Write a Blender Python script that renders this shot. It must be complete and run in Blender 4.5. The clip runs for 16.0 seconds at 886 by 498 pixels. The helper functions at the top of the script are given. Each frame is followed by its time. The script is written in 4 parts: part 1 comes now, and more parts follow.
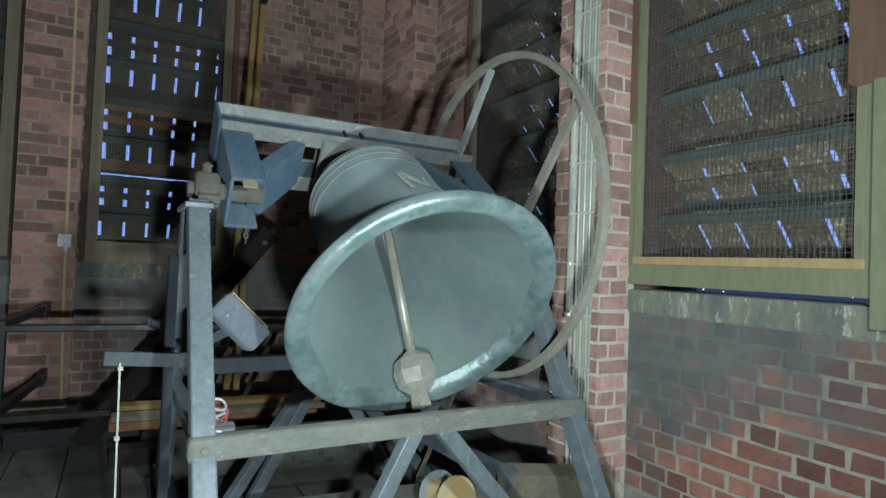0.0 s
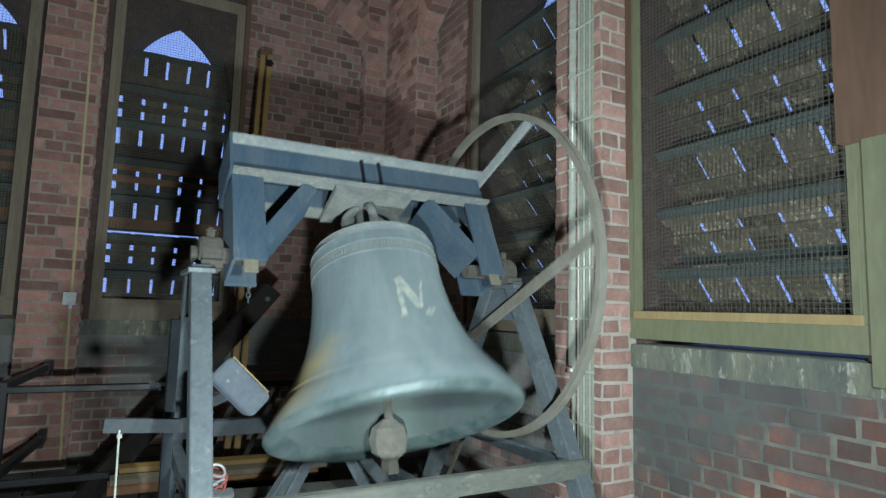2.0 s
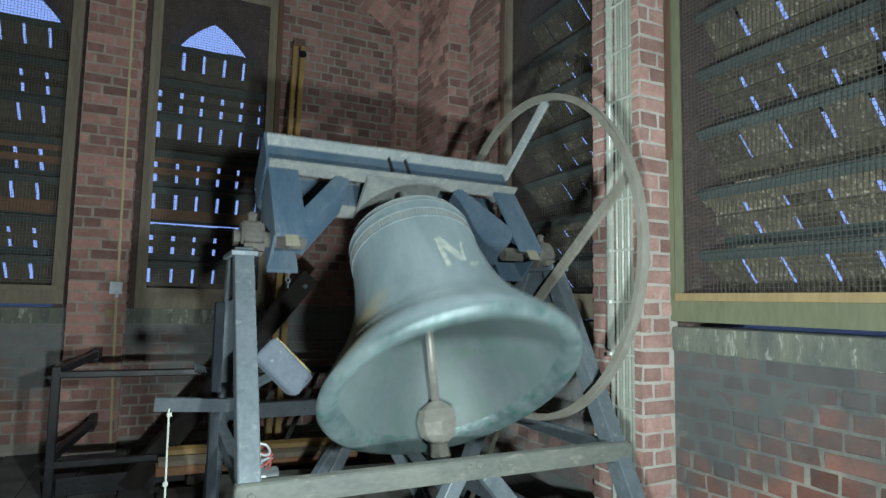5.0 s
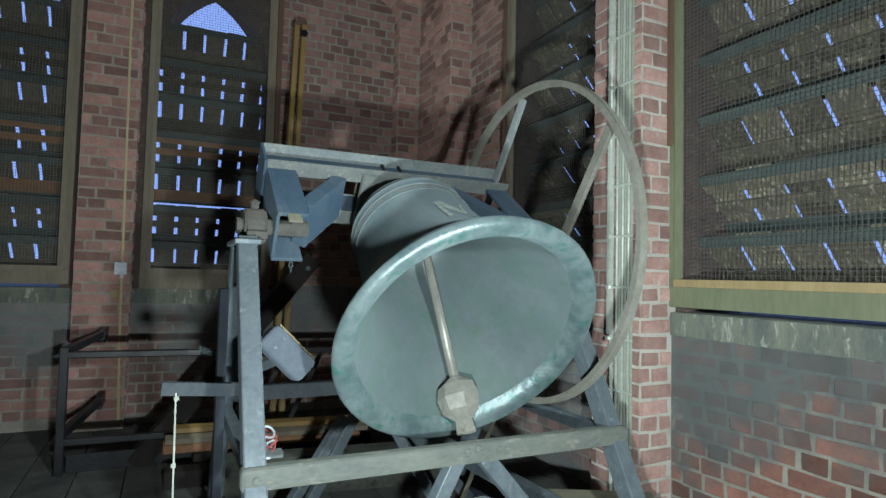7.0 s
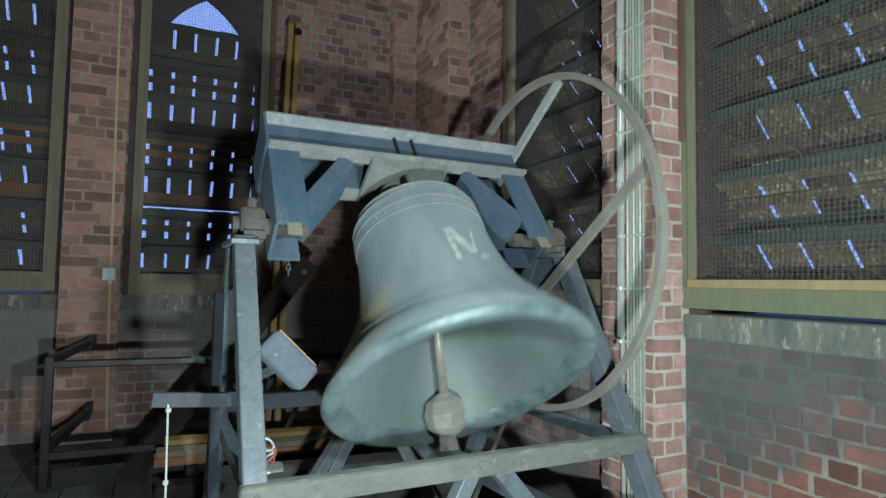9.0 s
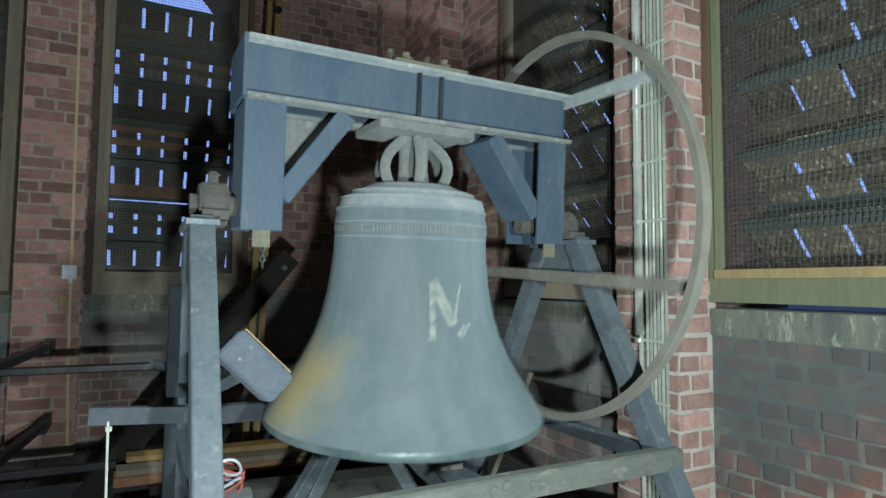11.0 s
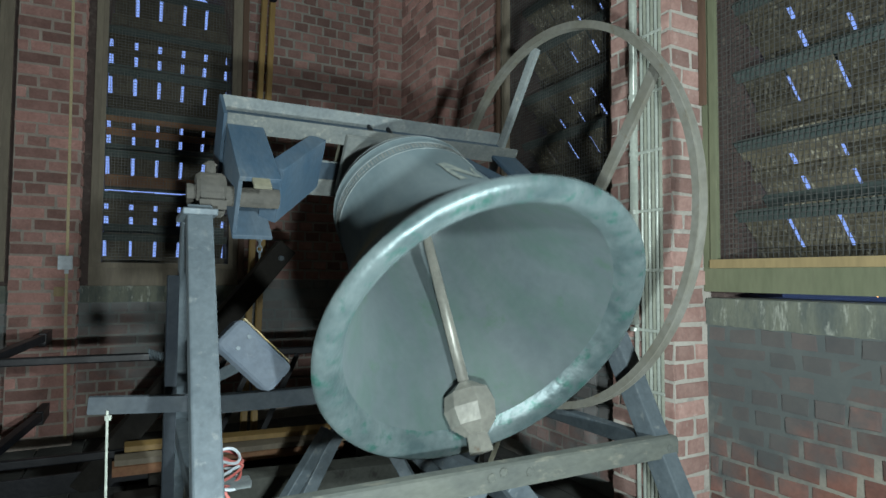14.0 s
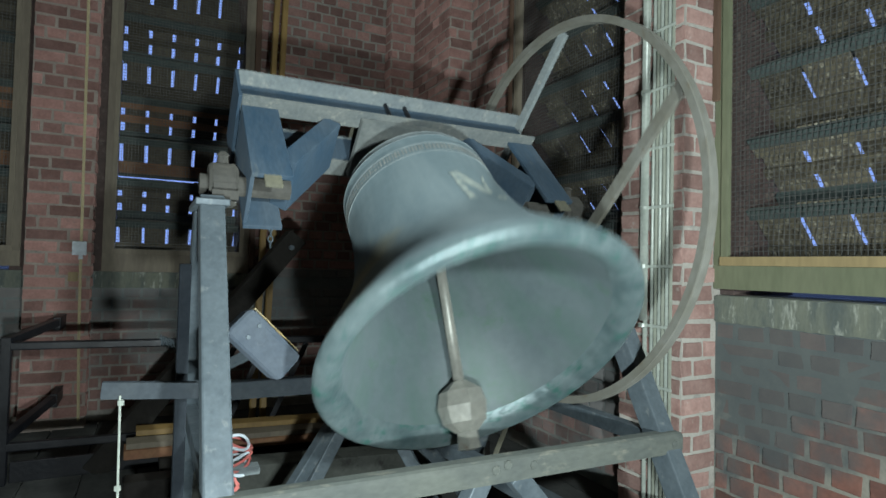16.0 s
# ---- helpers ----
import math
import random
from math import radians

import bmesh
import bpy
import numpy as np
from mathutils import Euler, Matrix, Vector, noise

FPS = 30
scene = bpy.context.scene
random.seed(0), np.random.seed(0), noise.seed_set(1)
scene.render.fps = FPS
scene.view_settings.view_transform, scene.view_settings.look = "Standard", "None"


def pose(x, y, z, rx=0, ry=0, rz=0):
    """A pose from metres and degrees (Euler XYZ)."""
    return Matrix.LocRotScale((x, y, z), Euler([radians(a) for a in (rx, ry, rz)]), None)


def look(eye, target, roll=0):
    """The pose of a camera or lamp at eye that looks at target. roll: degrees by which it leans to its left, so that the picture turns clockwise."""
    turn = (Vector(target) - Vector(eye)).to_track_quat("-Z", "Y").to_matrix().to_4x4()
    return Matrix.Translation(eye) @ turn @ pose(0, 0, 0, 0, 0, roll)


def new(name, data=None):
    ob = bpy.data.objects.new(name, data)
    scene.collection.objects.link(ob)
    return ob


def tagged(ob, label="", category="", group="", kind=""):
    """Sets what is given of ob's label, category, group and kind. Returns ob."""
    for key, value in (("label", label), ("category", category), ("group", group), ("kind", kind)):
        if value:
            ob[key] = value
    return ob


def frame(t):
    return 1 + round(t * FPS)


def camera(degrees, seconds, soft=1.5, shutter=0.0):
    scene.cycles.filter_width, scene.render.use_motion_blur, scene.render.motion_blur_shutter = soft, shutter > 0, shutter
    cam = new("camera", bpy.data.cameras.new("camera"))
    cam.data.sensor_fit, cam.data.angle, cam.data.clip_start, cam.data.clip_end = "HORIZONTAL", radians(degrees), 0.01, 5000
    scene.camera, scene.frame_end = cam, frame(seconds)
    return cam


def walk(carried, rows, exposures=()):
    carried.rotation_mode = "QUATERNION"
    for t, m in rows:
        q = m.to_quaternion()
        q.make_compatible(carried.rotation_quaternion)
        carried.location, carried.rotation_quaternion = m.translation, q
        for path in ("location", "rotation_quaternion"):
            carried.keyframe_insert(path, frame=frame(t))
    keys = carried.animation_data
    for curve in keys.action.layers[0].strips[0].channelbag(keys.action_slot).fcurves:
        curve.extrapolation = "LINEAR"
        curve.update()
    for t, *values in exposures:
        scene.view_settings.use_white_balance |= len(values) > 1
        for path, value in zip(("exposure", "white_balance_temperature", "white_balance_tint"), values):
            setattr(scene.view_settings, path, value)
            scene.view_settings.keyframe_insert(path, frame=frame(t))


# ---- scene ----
cam = camera(74.6, 16.0, soft=1.5, shutter=0.5)
PATH = [
    (0, (0.292, 0.408, 1.107), (1.334, 2.276, 1.162), 2.2),
    (0.5, (0.300, 0.401, 1.134), (1.343, 2.266, 1.241), 2.2),
    (1, (0.303, 0.381, 1.150), (1.344, 2.244, 1.313), 1.8),
    (1.5, (0.305, 0.373, 1.160), (1.332, 2.241, 1.365), 1.7),
    (2, (0.295, 0.378, 1.160), (1.312, 2.247, 1.382), 1.5),
    (2.5, (0.291, 0.377, 1.148), (1.294, 2.254, 1.369), 1.5),
    (3, (0.279, 0.372, 1.142), (1.255, 2.265, 1.359), 1.4),
    (3.5, (0.273, 0.370, 1.135), (1.199, 2.288, 1.345), 1.3),
    (4, (0.282, 0.369, 1.135), (1.196, 2.293, 1.343), 1.1),
    (4.5, (0.286, 0.378, 1.134), (1.202, 2.300, 1.341), 1.0),
    (5, (0.276, 0.396, 1.120), (1.194, 2.320, 1.311), 1.1),
    (7.5, (0.268, 0.365, 1.169), (1.183, 2.296, 1.265), 1.3),
    (8, (0.269, 0.376, 1.163), (1.187, 2.306, 1.260), 1.2),
    (8.5, (0.256, 0.406, 1.163), (1.186, 2.330, 1.273), 1.2),
    (9, (0.265, 0.501, 1.147), (1.206, 2.418, 1.270), 0.9),
    (9.2, (0.286, 0.560, 1.146), (1.234, 2.475, 1.270), 0.8),
    (11.5, (0.381, 0.817, 1.101), (1.364, 2.714, 1.232), 0.4),
    (12, (0.381, 0.820, 1.100), (1.366, 2.716, 1.219), 0.4),
    (12.5, (0.377, 0.813, 1.100), (1.363, 2.709, 1.212), 0.5),
    (13, (0.374, 0.809, 1.098), (1.363, 2.704, 1.204), 0.5),
    (13.5, (0.377, 0.807, 1.099), (1.369, 2.701, 1.201), 0.5),
    (14, (0.374, 0.804, 1.104), (1.367, 2.697, 1.202), 0.4),
    (14.5, (0.374, 0.794, 1.109), (1.365, 2.688, 1.204), 0.3),
    (15, (0.369, 0.790, 1.107), (1.362, 2.684, 1.203), 0.3),
    (15.5, (0.352, 0.782, 1.121), (1.344, 2.676, 1.213), 0.4),
    (16, (0.371, 0.794, 1.112), (1.334, 2.705, 1.175), 1.4),
]
walk(cam, [(t, look(eye, target, roll)) for t, eye, target, roll in PATH], exposures=[(0, 0.02), (2, 0.08), (5, 0.17), (8.5, 0.15), (12.5, 0.02), (15.5, -0.05), (16, -0.05)])

# ---- world, lamp ----
world = bpy.data.worlds.new("dusk")
scene.world = world
world.use_nodes = True
bg = world.node_tree.nodes["Background"]
bg.inputs["Color"].default_value = (0.27, 0.43, 1.0, 1)
bg.inputs["Strength"].default_value = 1.0

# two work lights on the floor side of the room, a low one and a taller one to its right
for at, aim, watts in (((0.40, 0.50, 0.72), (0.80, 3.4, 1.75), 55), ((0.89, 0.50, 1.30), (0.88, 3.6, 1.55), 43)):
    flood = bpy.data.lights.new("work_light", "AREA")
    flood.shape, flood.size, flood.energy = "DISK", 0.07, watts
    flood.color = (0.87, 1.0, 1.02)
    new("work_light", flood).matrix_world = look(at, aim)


# ---- materials ----
def surface(name, base, alt, rough=0.6, metal=0.0, scale=6.0, fine=60.0, bump=0.15, third=None, per_object=0.0, spots=0.55, island=False, stretch=(1, 1, 1), spec=0.5, grain=0.5):
    """A node material: two colours mixed by large and fine noise, an optional third colour in spots, relief."""
    m = bpy.data.materials.new(name)
    m.use_nodes = True
    nt = m.node_tree
    b = nt.nodes["Principled BSDF"]
    L = nt.links.new
    tc = nt.nodes.new("ShaderNodeTexCoord")
    mp = nt.nodes.new("ShaderNodeMapping")
    mp.inputs["Scale"].default_value = stretch
    info = nt.nodes.new("ShaderNodeObjectInfo")
    add = nt.nodes.new("ShaderNodeVectorMath")
    add.operation = "MULTIPLY_ADD"
    L(info.outputs["Random"], add.inputs[0])
    add.inputs[1].default_value = (37, 51, 23)
    L(tc.outputs["Object"], add.inputs[2])
    L(add.outputs[0], mp.inputs["Vector"])
    n1 = nt.nodes.new("ShaderNodeTexNoise")
    n1.inputs["Scale"].default_value, n1.inputs["Detail"].default_value, n1.inputs["Roughness"].default_value = scale, 5, 0.65
    n2 = nt.nodes.new("ShaderNodeTexNoise")
    n2.inputs["Scale"].default_value, n2.inputs["Detail"].default_value = fine, 4
    L(mp.outputs[0], n1.inputs["Vector"])
    L(mp.outputs[0], n2.inputs["Vector"])
    r1 = nt.nodes.new("ShaderNodeValToRGB")
    r1.color_ramp.elements[0].position, r1.color_ramp.elements[1].position = 0.35, 0.65
    L(n1.outputs["Fac"], r1.inputs["Fac"])
    mix = nt.nodes.new("ShaderNodeMix")
    mix.data_type = "RGBA"
    mix.inputs["A"].default_value, mix.inputs["B"].default_value = (*base, 1), (*alt, 1)
    L(r1.outputs["Color"], mix.inputs["Factor"])
    out = mix.outputs["Result"]
    if third:
        n3 = nt.nodes.new("ShaderNodeTexNoise")
        n3.inputs["Scale"].default_value, n3.inputs["Detail"].default_value, n3.inputs["Roughness"].default_value = scale * 2.3, 6, 0.7
        L(mp.outputs[0], n3.inputs["Vector"])
        r3 = nt.nodes.new("ShaderNodeValToRGB")
        r3.color_ramp.elements[0].position, r3.color_ramp.elements[1].position = spots, spots + 0.12
        L(n3.outputs["Fac"], r3.inputs["Fac"])
        mx = nt.nodes.new("ShaderNodeMix")
        mx.data_type = "RGBA"
        mx.inputs["B"].default_value = (*third, 1)
        L(out, mx.inputs["A"])
        L(r3.outputs["Color"], mx.inputs["Factor"])
        out = mx.outputs["Result"]
    hsv = nt.nodes.new("ShaderNodeHueSaturation")
    ma = nt.nodes.new("ShaderNodeMath")
    ma.operation = "MULTIPLY_ADD"
    L(n2.outputs["Fac"], ma.inputs[0])
    ma.inputs[1].default_value, ma.inputs[2].default_value = grain, 1 - grain / 2
    val = ma.outputs[0]
    if per_object or island:
        rnd = info.outputs["Random"]
        if island:
            geo = nt.nodes.new("ShaderNodeNewGeometry")
            rnd = geo.outputs["Random Per Island"]
        mb = nt.nodes.new("ShaderNodeMath")
        mb.operation = "MULTIPLY_ADD"
        amount = per_object or 0.5
        L(rnd, mb.inputs[0])
        mb.inputs[1].default_value, mb.inputs[2].default_value = amount, 1 - amount / 2
        mc = nt.nodes.new("ShaderNodeMath")
        mc.operation = "MULTIPLY"
        L(val, mc.inputs[0])
        L(mb.outputs[0], mc.inputs[1])
        val = mc.outputs[0]
    L(val, hsv.inputs["Value"])
    L(out, hsv.inputs["Color"])
    L(hsv.outputs["Color"], b.inputs["Base Color"])
    mr = nt.nodes.new("ShaderNodeMath")
    mr.operation = "MULTIPLY_ADD"
    L(n1.outputs["Fac"], mr.inputs[0])
    mr.inputs[1].default_value, mr.inputs[2].default_value = 0.3, rough - 0.15
    L(mr.outputs[0], b.inputs["Roughness"])
    b.inputs["Metallic"].default_value = metal
    b.inputs["Specular IOR Level"].default_value = spec
    b.inputs["Diffuse Roughness"].default_value = 0.9
    if bump:
        bp = nt.nodes.new("ShaderNodeBump")
        bp.inputs["Strength"].default_value, bp.inputs["Distance"].default_value = bump, 0.004
        L(n2.outputs["Fac"], bp.inputs["Height"])
        L(bp.outputs["Normal"], b.inputs["Normal"])
    return m


def glow(name, colour, strength):
    m = bpy.data.materials.new(name)
    m.use_nodes = True
    b = m.node_tree.nodes["Principled BSDF"]
    b.inputs["Base Color"].default_value = (*colour, 1)
    b.inputs["Emission Color"].default_value = (*colour, 1)
    b.inputs["Emission Strength"].default_value = strength
    return m


BRICK = surface("brick_red", (0.304, 0.171, 0.146), (0.405, 0.240, 0.209), 0.85, 0, 9, 70, 0.5, third=(0.266, 0.190, 0.171), per_object=0.75, spots=0.6, spec=0.25)
BRONZE_TOP = surface("bronze_dusty_top", (0.142, 0.172, 0.178), (0.178, 0.206, 0.208), 0.8, 0.0, 9, 60, 0.3, third=(0.250, 0.275, 0.270), spots=0.57, spec=0.3, grain=0.5)
BRICK_PIER = surface("brick_pier", (0.275, 0.165, 0.142), (0.370, 0.245, 0.212), 0.85, 0, 9, 70, 0.5, third=(0.430, 0.385, 0.340), per_object=0.6, spots=0.6, spec=0.25)
MORTAR_PALE = surface("mortar_pale", (0.480, 0.455, 0.405), (0.370, 0.345, 0.305), 0.95, 0, 4, 90, 0.6, third=(0.290, 0.275, 0.250), spec=0.2)
BRICK_MASS = surface("brick_red_mass", (0.304, 0.171, 0.146), (0.405, 0.240, 0.209), 0.85, 0, 9, 70, 0.5, third=(0.266, 0.190, 0.171), per_object=0.75, spots=0.6, island=True, spec=0.25)
MORTAR = surface("mortar", (0.411, 0.351, 0.303), (0.327, 0.278, 0.242), 0.95, 0, 4, 90, 0.6, third=(0.242, 0.242, 0.218), spec=0.2)
LEDGE = surface("ledge_render", (0.195, 0.205, 0.155), (0.105, 0.122, 0.112), 0.9, 0, 7, 80, 0.6, third=(0.400, 0.415, 0.355), spots=0.56, stretch=(1.6, 1.6, 0.35))
BRONZE = surface("bronze_patina", (0.081, 0.111, 0.121), (0.100, 0.132, 0.140), 0.85, 0.0, 2.2, 45, 0.06, third=(0.120, 0.150, 0.155), spots=0.62, spec=0.25, grain=0.22)
BRONZE_IN = surface("bronze_inside", (0.080, 0.104, 0.110), (0.100, 0.126, 0.129), 0.52, 0.15, 3.0, 40, 0.10, third=(0.066, 0.112, 0.086), spots=0.58, spec=0.4, grain=0.25)
BRONZE_LIP = surface("bronze_lip", (0.064, 0.098, 0.102), (0.128, 0.166, 0.168), 0.42, 0.35, 9, 26, 1.0, third=(0.040, 0.110, 0.094), spots=0.54)
CROWN = surface("dusty_bronze", (0.117, 0.132, 0.129), (0.160, 0.173, 0.163), 0.8, 0.05, 14, 60, 0.2, spec=0.3)
# dust on the lower flanges; on the gussets it paints a lit face
DUST_LIT = surface("pale_dust_and_lit_steel", (0.165, 0.178, 0.168), (0.120, 0.136, 0.136), 0.9, 0, 12, 80, 0.4, third=(0.250, 0.255, 0.225), spots=0.56, spec=0.2)
GRIME = surface("grimy_cast_iron", (0.056, 0.055, 0.048), (0.088, 0.084, 0.072), 0.8, 0.1, 22, 70, 0.5)
OLDFRAME = surface("weathered_frame_wood", (0.198, 0.166, 0.125), (0.265, 0.231, 0.171), 0.8, 0, 5, 60, 0.25, stretch=(1, 1, 0.2))
# for the unseen closing walls, kept pale so they bounce fill light
BOUNCE_WALL = surface("pale_bounce_wall", (0.70, 0.68, 0.64), (0.62, 0.60, 0.56), 0.9, 0, 3, 50, 0.3)
RUST = surface("rust_runoff", (0.36, 0.25, 0.10), (0.30, 0.27, 0.18), 0.8, 0, 8, 50, 0.2)
CHALK = surface("chalk", (0.235, 0.260, 0.225), (0.120, 0.150, 0.148), 0.9, 0, 34, 90, 0.2)
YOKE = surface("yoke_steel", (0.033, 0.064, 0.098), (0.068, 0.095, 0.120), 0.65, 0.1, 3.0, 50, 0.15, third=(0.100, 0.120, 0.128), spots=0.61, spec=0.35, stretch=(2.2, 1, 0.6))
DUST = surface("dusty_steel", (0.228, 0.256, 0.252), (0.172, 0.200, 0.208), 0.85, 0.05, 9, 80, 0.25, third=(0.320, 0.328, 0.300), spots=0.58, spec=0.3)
ZINC = surface("galvanised_steel", (0.117, 0.144, 0.159), (0.079, 0.101, 0.115), 0.55, 0.3, 11, 70, 0.15, third=(0.175, 0.196, 0.196), spots=0.58, spec=0.4)
RAILM = surface("dusty_galvanised_rail", (0.112, 0.122, 0.106), (0.084, 0.094, 0.087), 0.7, 0.1, 9, 80, 0.3, third=(0.180, 0.178, 0.146), spots=0.56, spec=0.35, stretch=(0.5, 1, 1))
BLACKM = surface("black_paint", (0.007, 0.008, 0.011), (0.012, 0.013, 0.016), 0.42, 0, 8, 60, 0.2, spec=0.35)
WHEELM = surface("wheel_steel", (0.170, 0.166, 0.136), (0.212, 0.212, 0.187), 0.55, 0.35, 8, 60, 0.12, third=(0.145, 0.119, 0.076), spots=0.6)
PLATE = surface("cream_plate", (0.142, 0.138, 0.097), (0.104, 0.102, 0.078), 0.85, 0.05, 9, 70, 0.2, third=(0.071, 0.062, 0.043), spots=0.6)
PLY = surface("green_ply", (0.160, 0.176, 0.108), (0.195, 0.203, 0.128), 0.6, 0, 3, 50, 0.08, third=(0.140, 0.142, 0.095), spots=0.62, stretch=(1, 1, 0.25))
PINE = surface("pine_strip", (0.357, 0.272, 0.136), (0.289, 0.221, 0.111), 0.65, 0, 8, 60, 0.15, stretch=(1, 1, 0.2))
YELLOWWOOD = surface("yellow_timber", (0.34, 0.225, 0.080), (0.27, 0.175, 0.065), 0.6, 0, 6, 50, 0.15, stretch=(1, 1, 0.15))
BROWNWOOD = surface("brown_board", (0.11, 0.065, 0.045), (0.15, 0.09, 0.06), 0.7, 0, 5, 50, 0.2, stretch=(1, 1, 0.15))
SLAT = surface("old_slat", (0.172, 0.152, 0.103), (0.098, 0.086, 0.067), 0.85, 0, 5, 60, 0.5, third=(0.380, 0.356, 0.276), per_object=0.9, spots=0.54, stretch=(4, 4, 0.9), spec=0.2)
SLAT_DARK = surface("dark_brown_slat", (0.131, 0.114, 0.082), (0.088, 0.076, 0.060), 0.9, 0, 7, 60, 0.4, third=(0.210, 0.179, 0.127), per_object=0.7, spots=0.62, stretch=(5, 5, 0.7), spec=0.15)
REVEAL = surface("dark_brick_reveal", (0.12, 0.085, 0.075), (0.085, 0.065, 0.06), 0.9, 0, 8, 60, 0.5, third=(0.16, 0.13, 0.11), spec=0.2)
SLAT_RUST = surface("rusty_slat", (0.24, 0.11, 0.06), (0.30, 0.17, 0.09), 0.85, 0, 7, 60, 0.35, per_object=0.3)
BATTEN = surface("teal_batten", (0.066, 0.089, 0.085), (0.089, 0.109, 0.099), 0.85, 0, 9, 60, 0.4, third=(0.040, 0.049, 0.046), per_object=0.4, spots=0.58, spec=0.2)
WIRE = surface("wire", (0.12, 0.125, 0.12), (0.16, 0.16, 0.15), 0.6, 0.6, 20, 90, 0)
TIMBER = surface("dark_timber", (0.021, 0.019, 0.017), (0.032, 0.030, 0.026), 0.8, 0, 5, 50, 0.3, spec=0.12)
FLOORM = surface("floor_boards", (0.044, 0.046, 0.045), (0.075, 0.077, 0.072), 0.9, 0, 4, 50, 0.3, per_object=0.4, spec=0.1)
OLDBEAM = surface("grey_beam", (0.064, 0.068, 0.060), (0.096, 0.100, 0.088), 0.9, 0, 5, 50, 0.3, third=(0.040, 0.040, 0.036), spec=0.15)
DARKSTEEL = surface("dark_steel", (0.024, 0.030, 0.038), (0.040, 0.048, 0.056), 0.85, 0, 6, 60, 0.2, spec=0.1)
# the flat bar's own dull steel; also the shade tone of the back rail
BARM = surface("dull_bar_and_shaded_rail", (0.059, 0.073, 0.087), (0.084, 0.098, 0.108), 0.8, 0.1, 9, 60, 0.2, spec=0.2)
WHITE = surface("white_plastic", (0.62, 0.68, 0.72), (0.55, 0.60, 0.64), 0.5, 0, 8, 50, 0)
ROPE = surface("pale_cable", (0.52, 0.44, 0.26), (0.46, 0.40, 0.25), 0.7, 0, 30, 90, 0)
CABLE = surface("red_cable", (0.62, 0.20, 0.17), (0.55, 0.15, 0.13), 0.5, 0, 20, 60, 0)
PIPE = surface("steel_conduit", (0.50, 0.54, 0.48), (0.40, 0.44, 0.39), 0.35, 0.15, 12, 60, 0.05)
CABLEG = surface("grey_cable", (0.34, 0.36, 0.29), (0.28, 0.30, 0.25), 0.6, 0, 12, 60, 0)
CLAPPER = surface("clapper_iron", (0.233, 0.233, 0.202), (0.162, 0.162, 0.142), 0.45, 0.3, 9, 60, 0.2, third=(0.151, 0.096, 0.055), spots=0.62)
HAMMERM = surface("hammer_cover", (0.074, 0.094, 0.119), (0.097, 0.117, 0.139), 0.75, 0.1, 9, 70, 0.2, third=(0.152, 0.167, 0.182), spots=0.62, spec=0.3)
LAMP = glow("street_light_orange", (1.0, 0.45, 0.15), 6)
LAMPW = glow("street_light_white", (0.9, 0.9, 1.0), 4)
# ceiling colour lightened to send fill light down
CEIL = surface("pale_bounce_ceiling", (0.34, 0.32, 0.28), (0.28, 0.26, 0.23), 0.85, 0, 4, 40, 0.3)


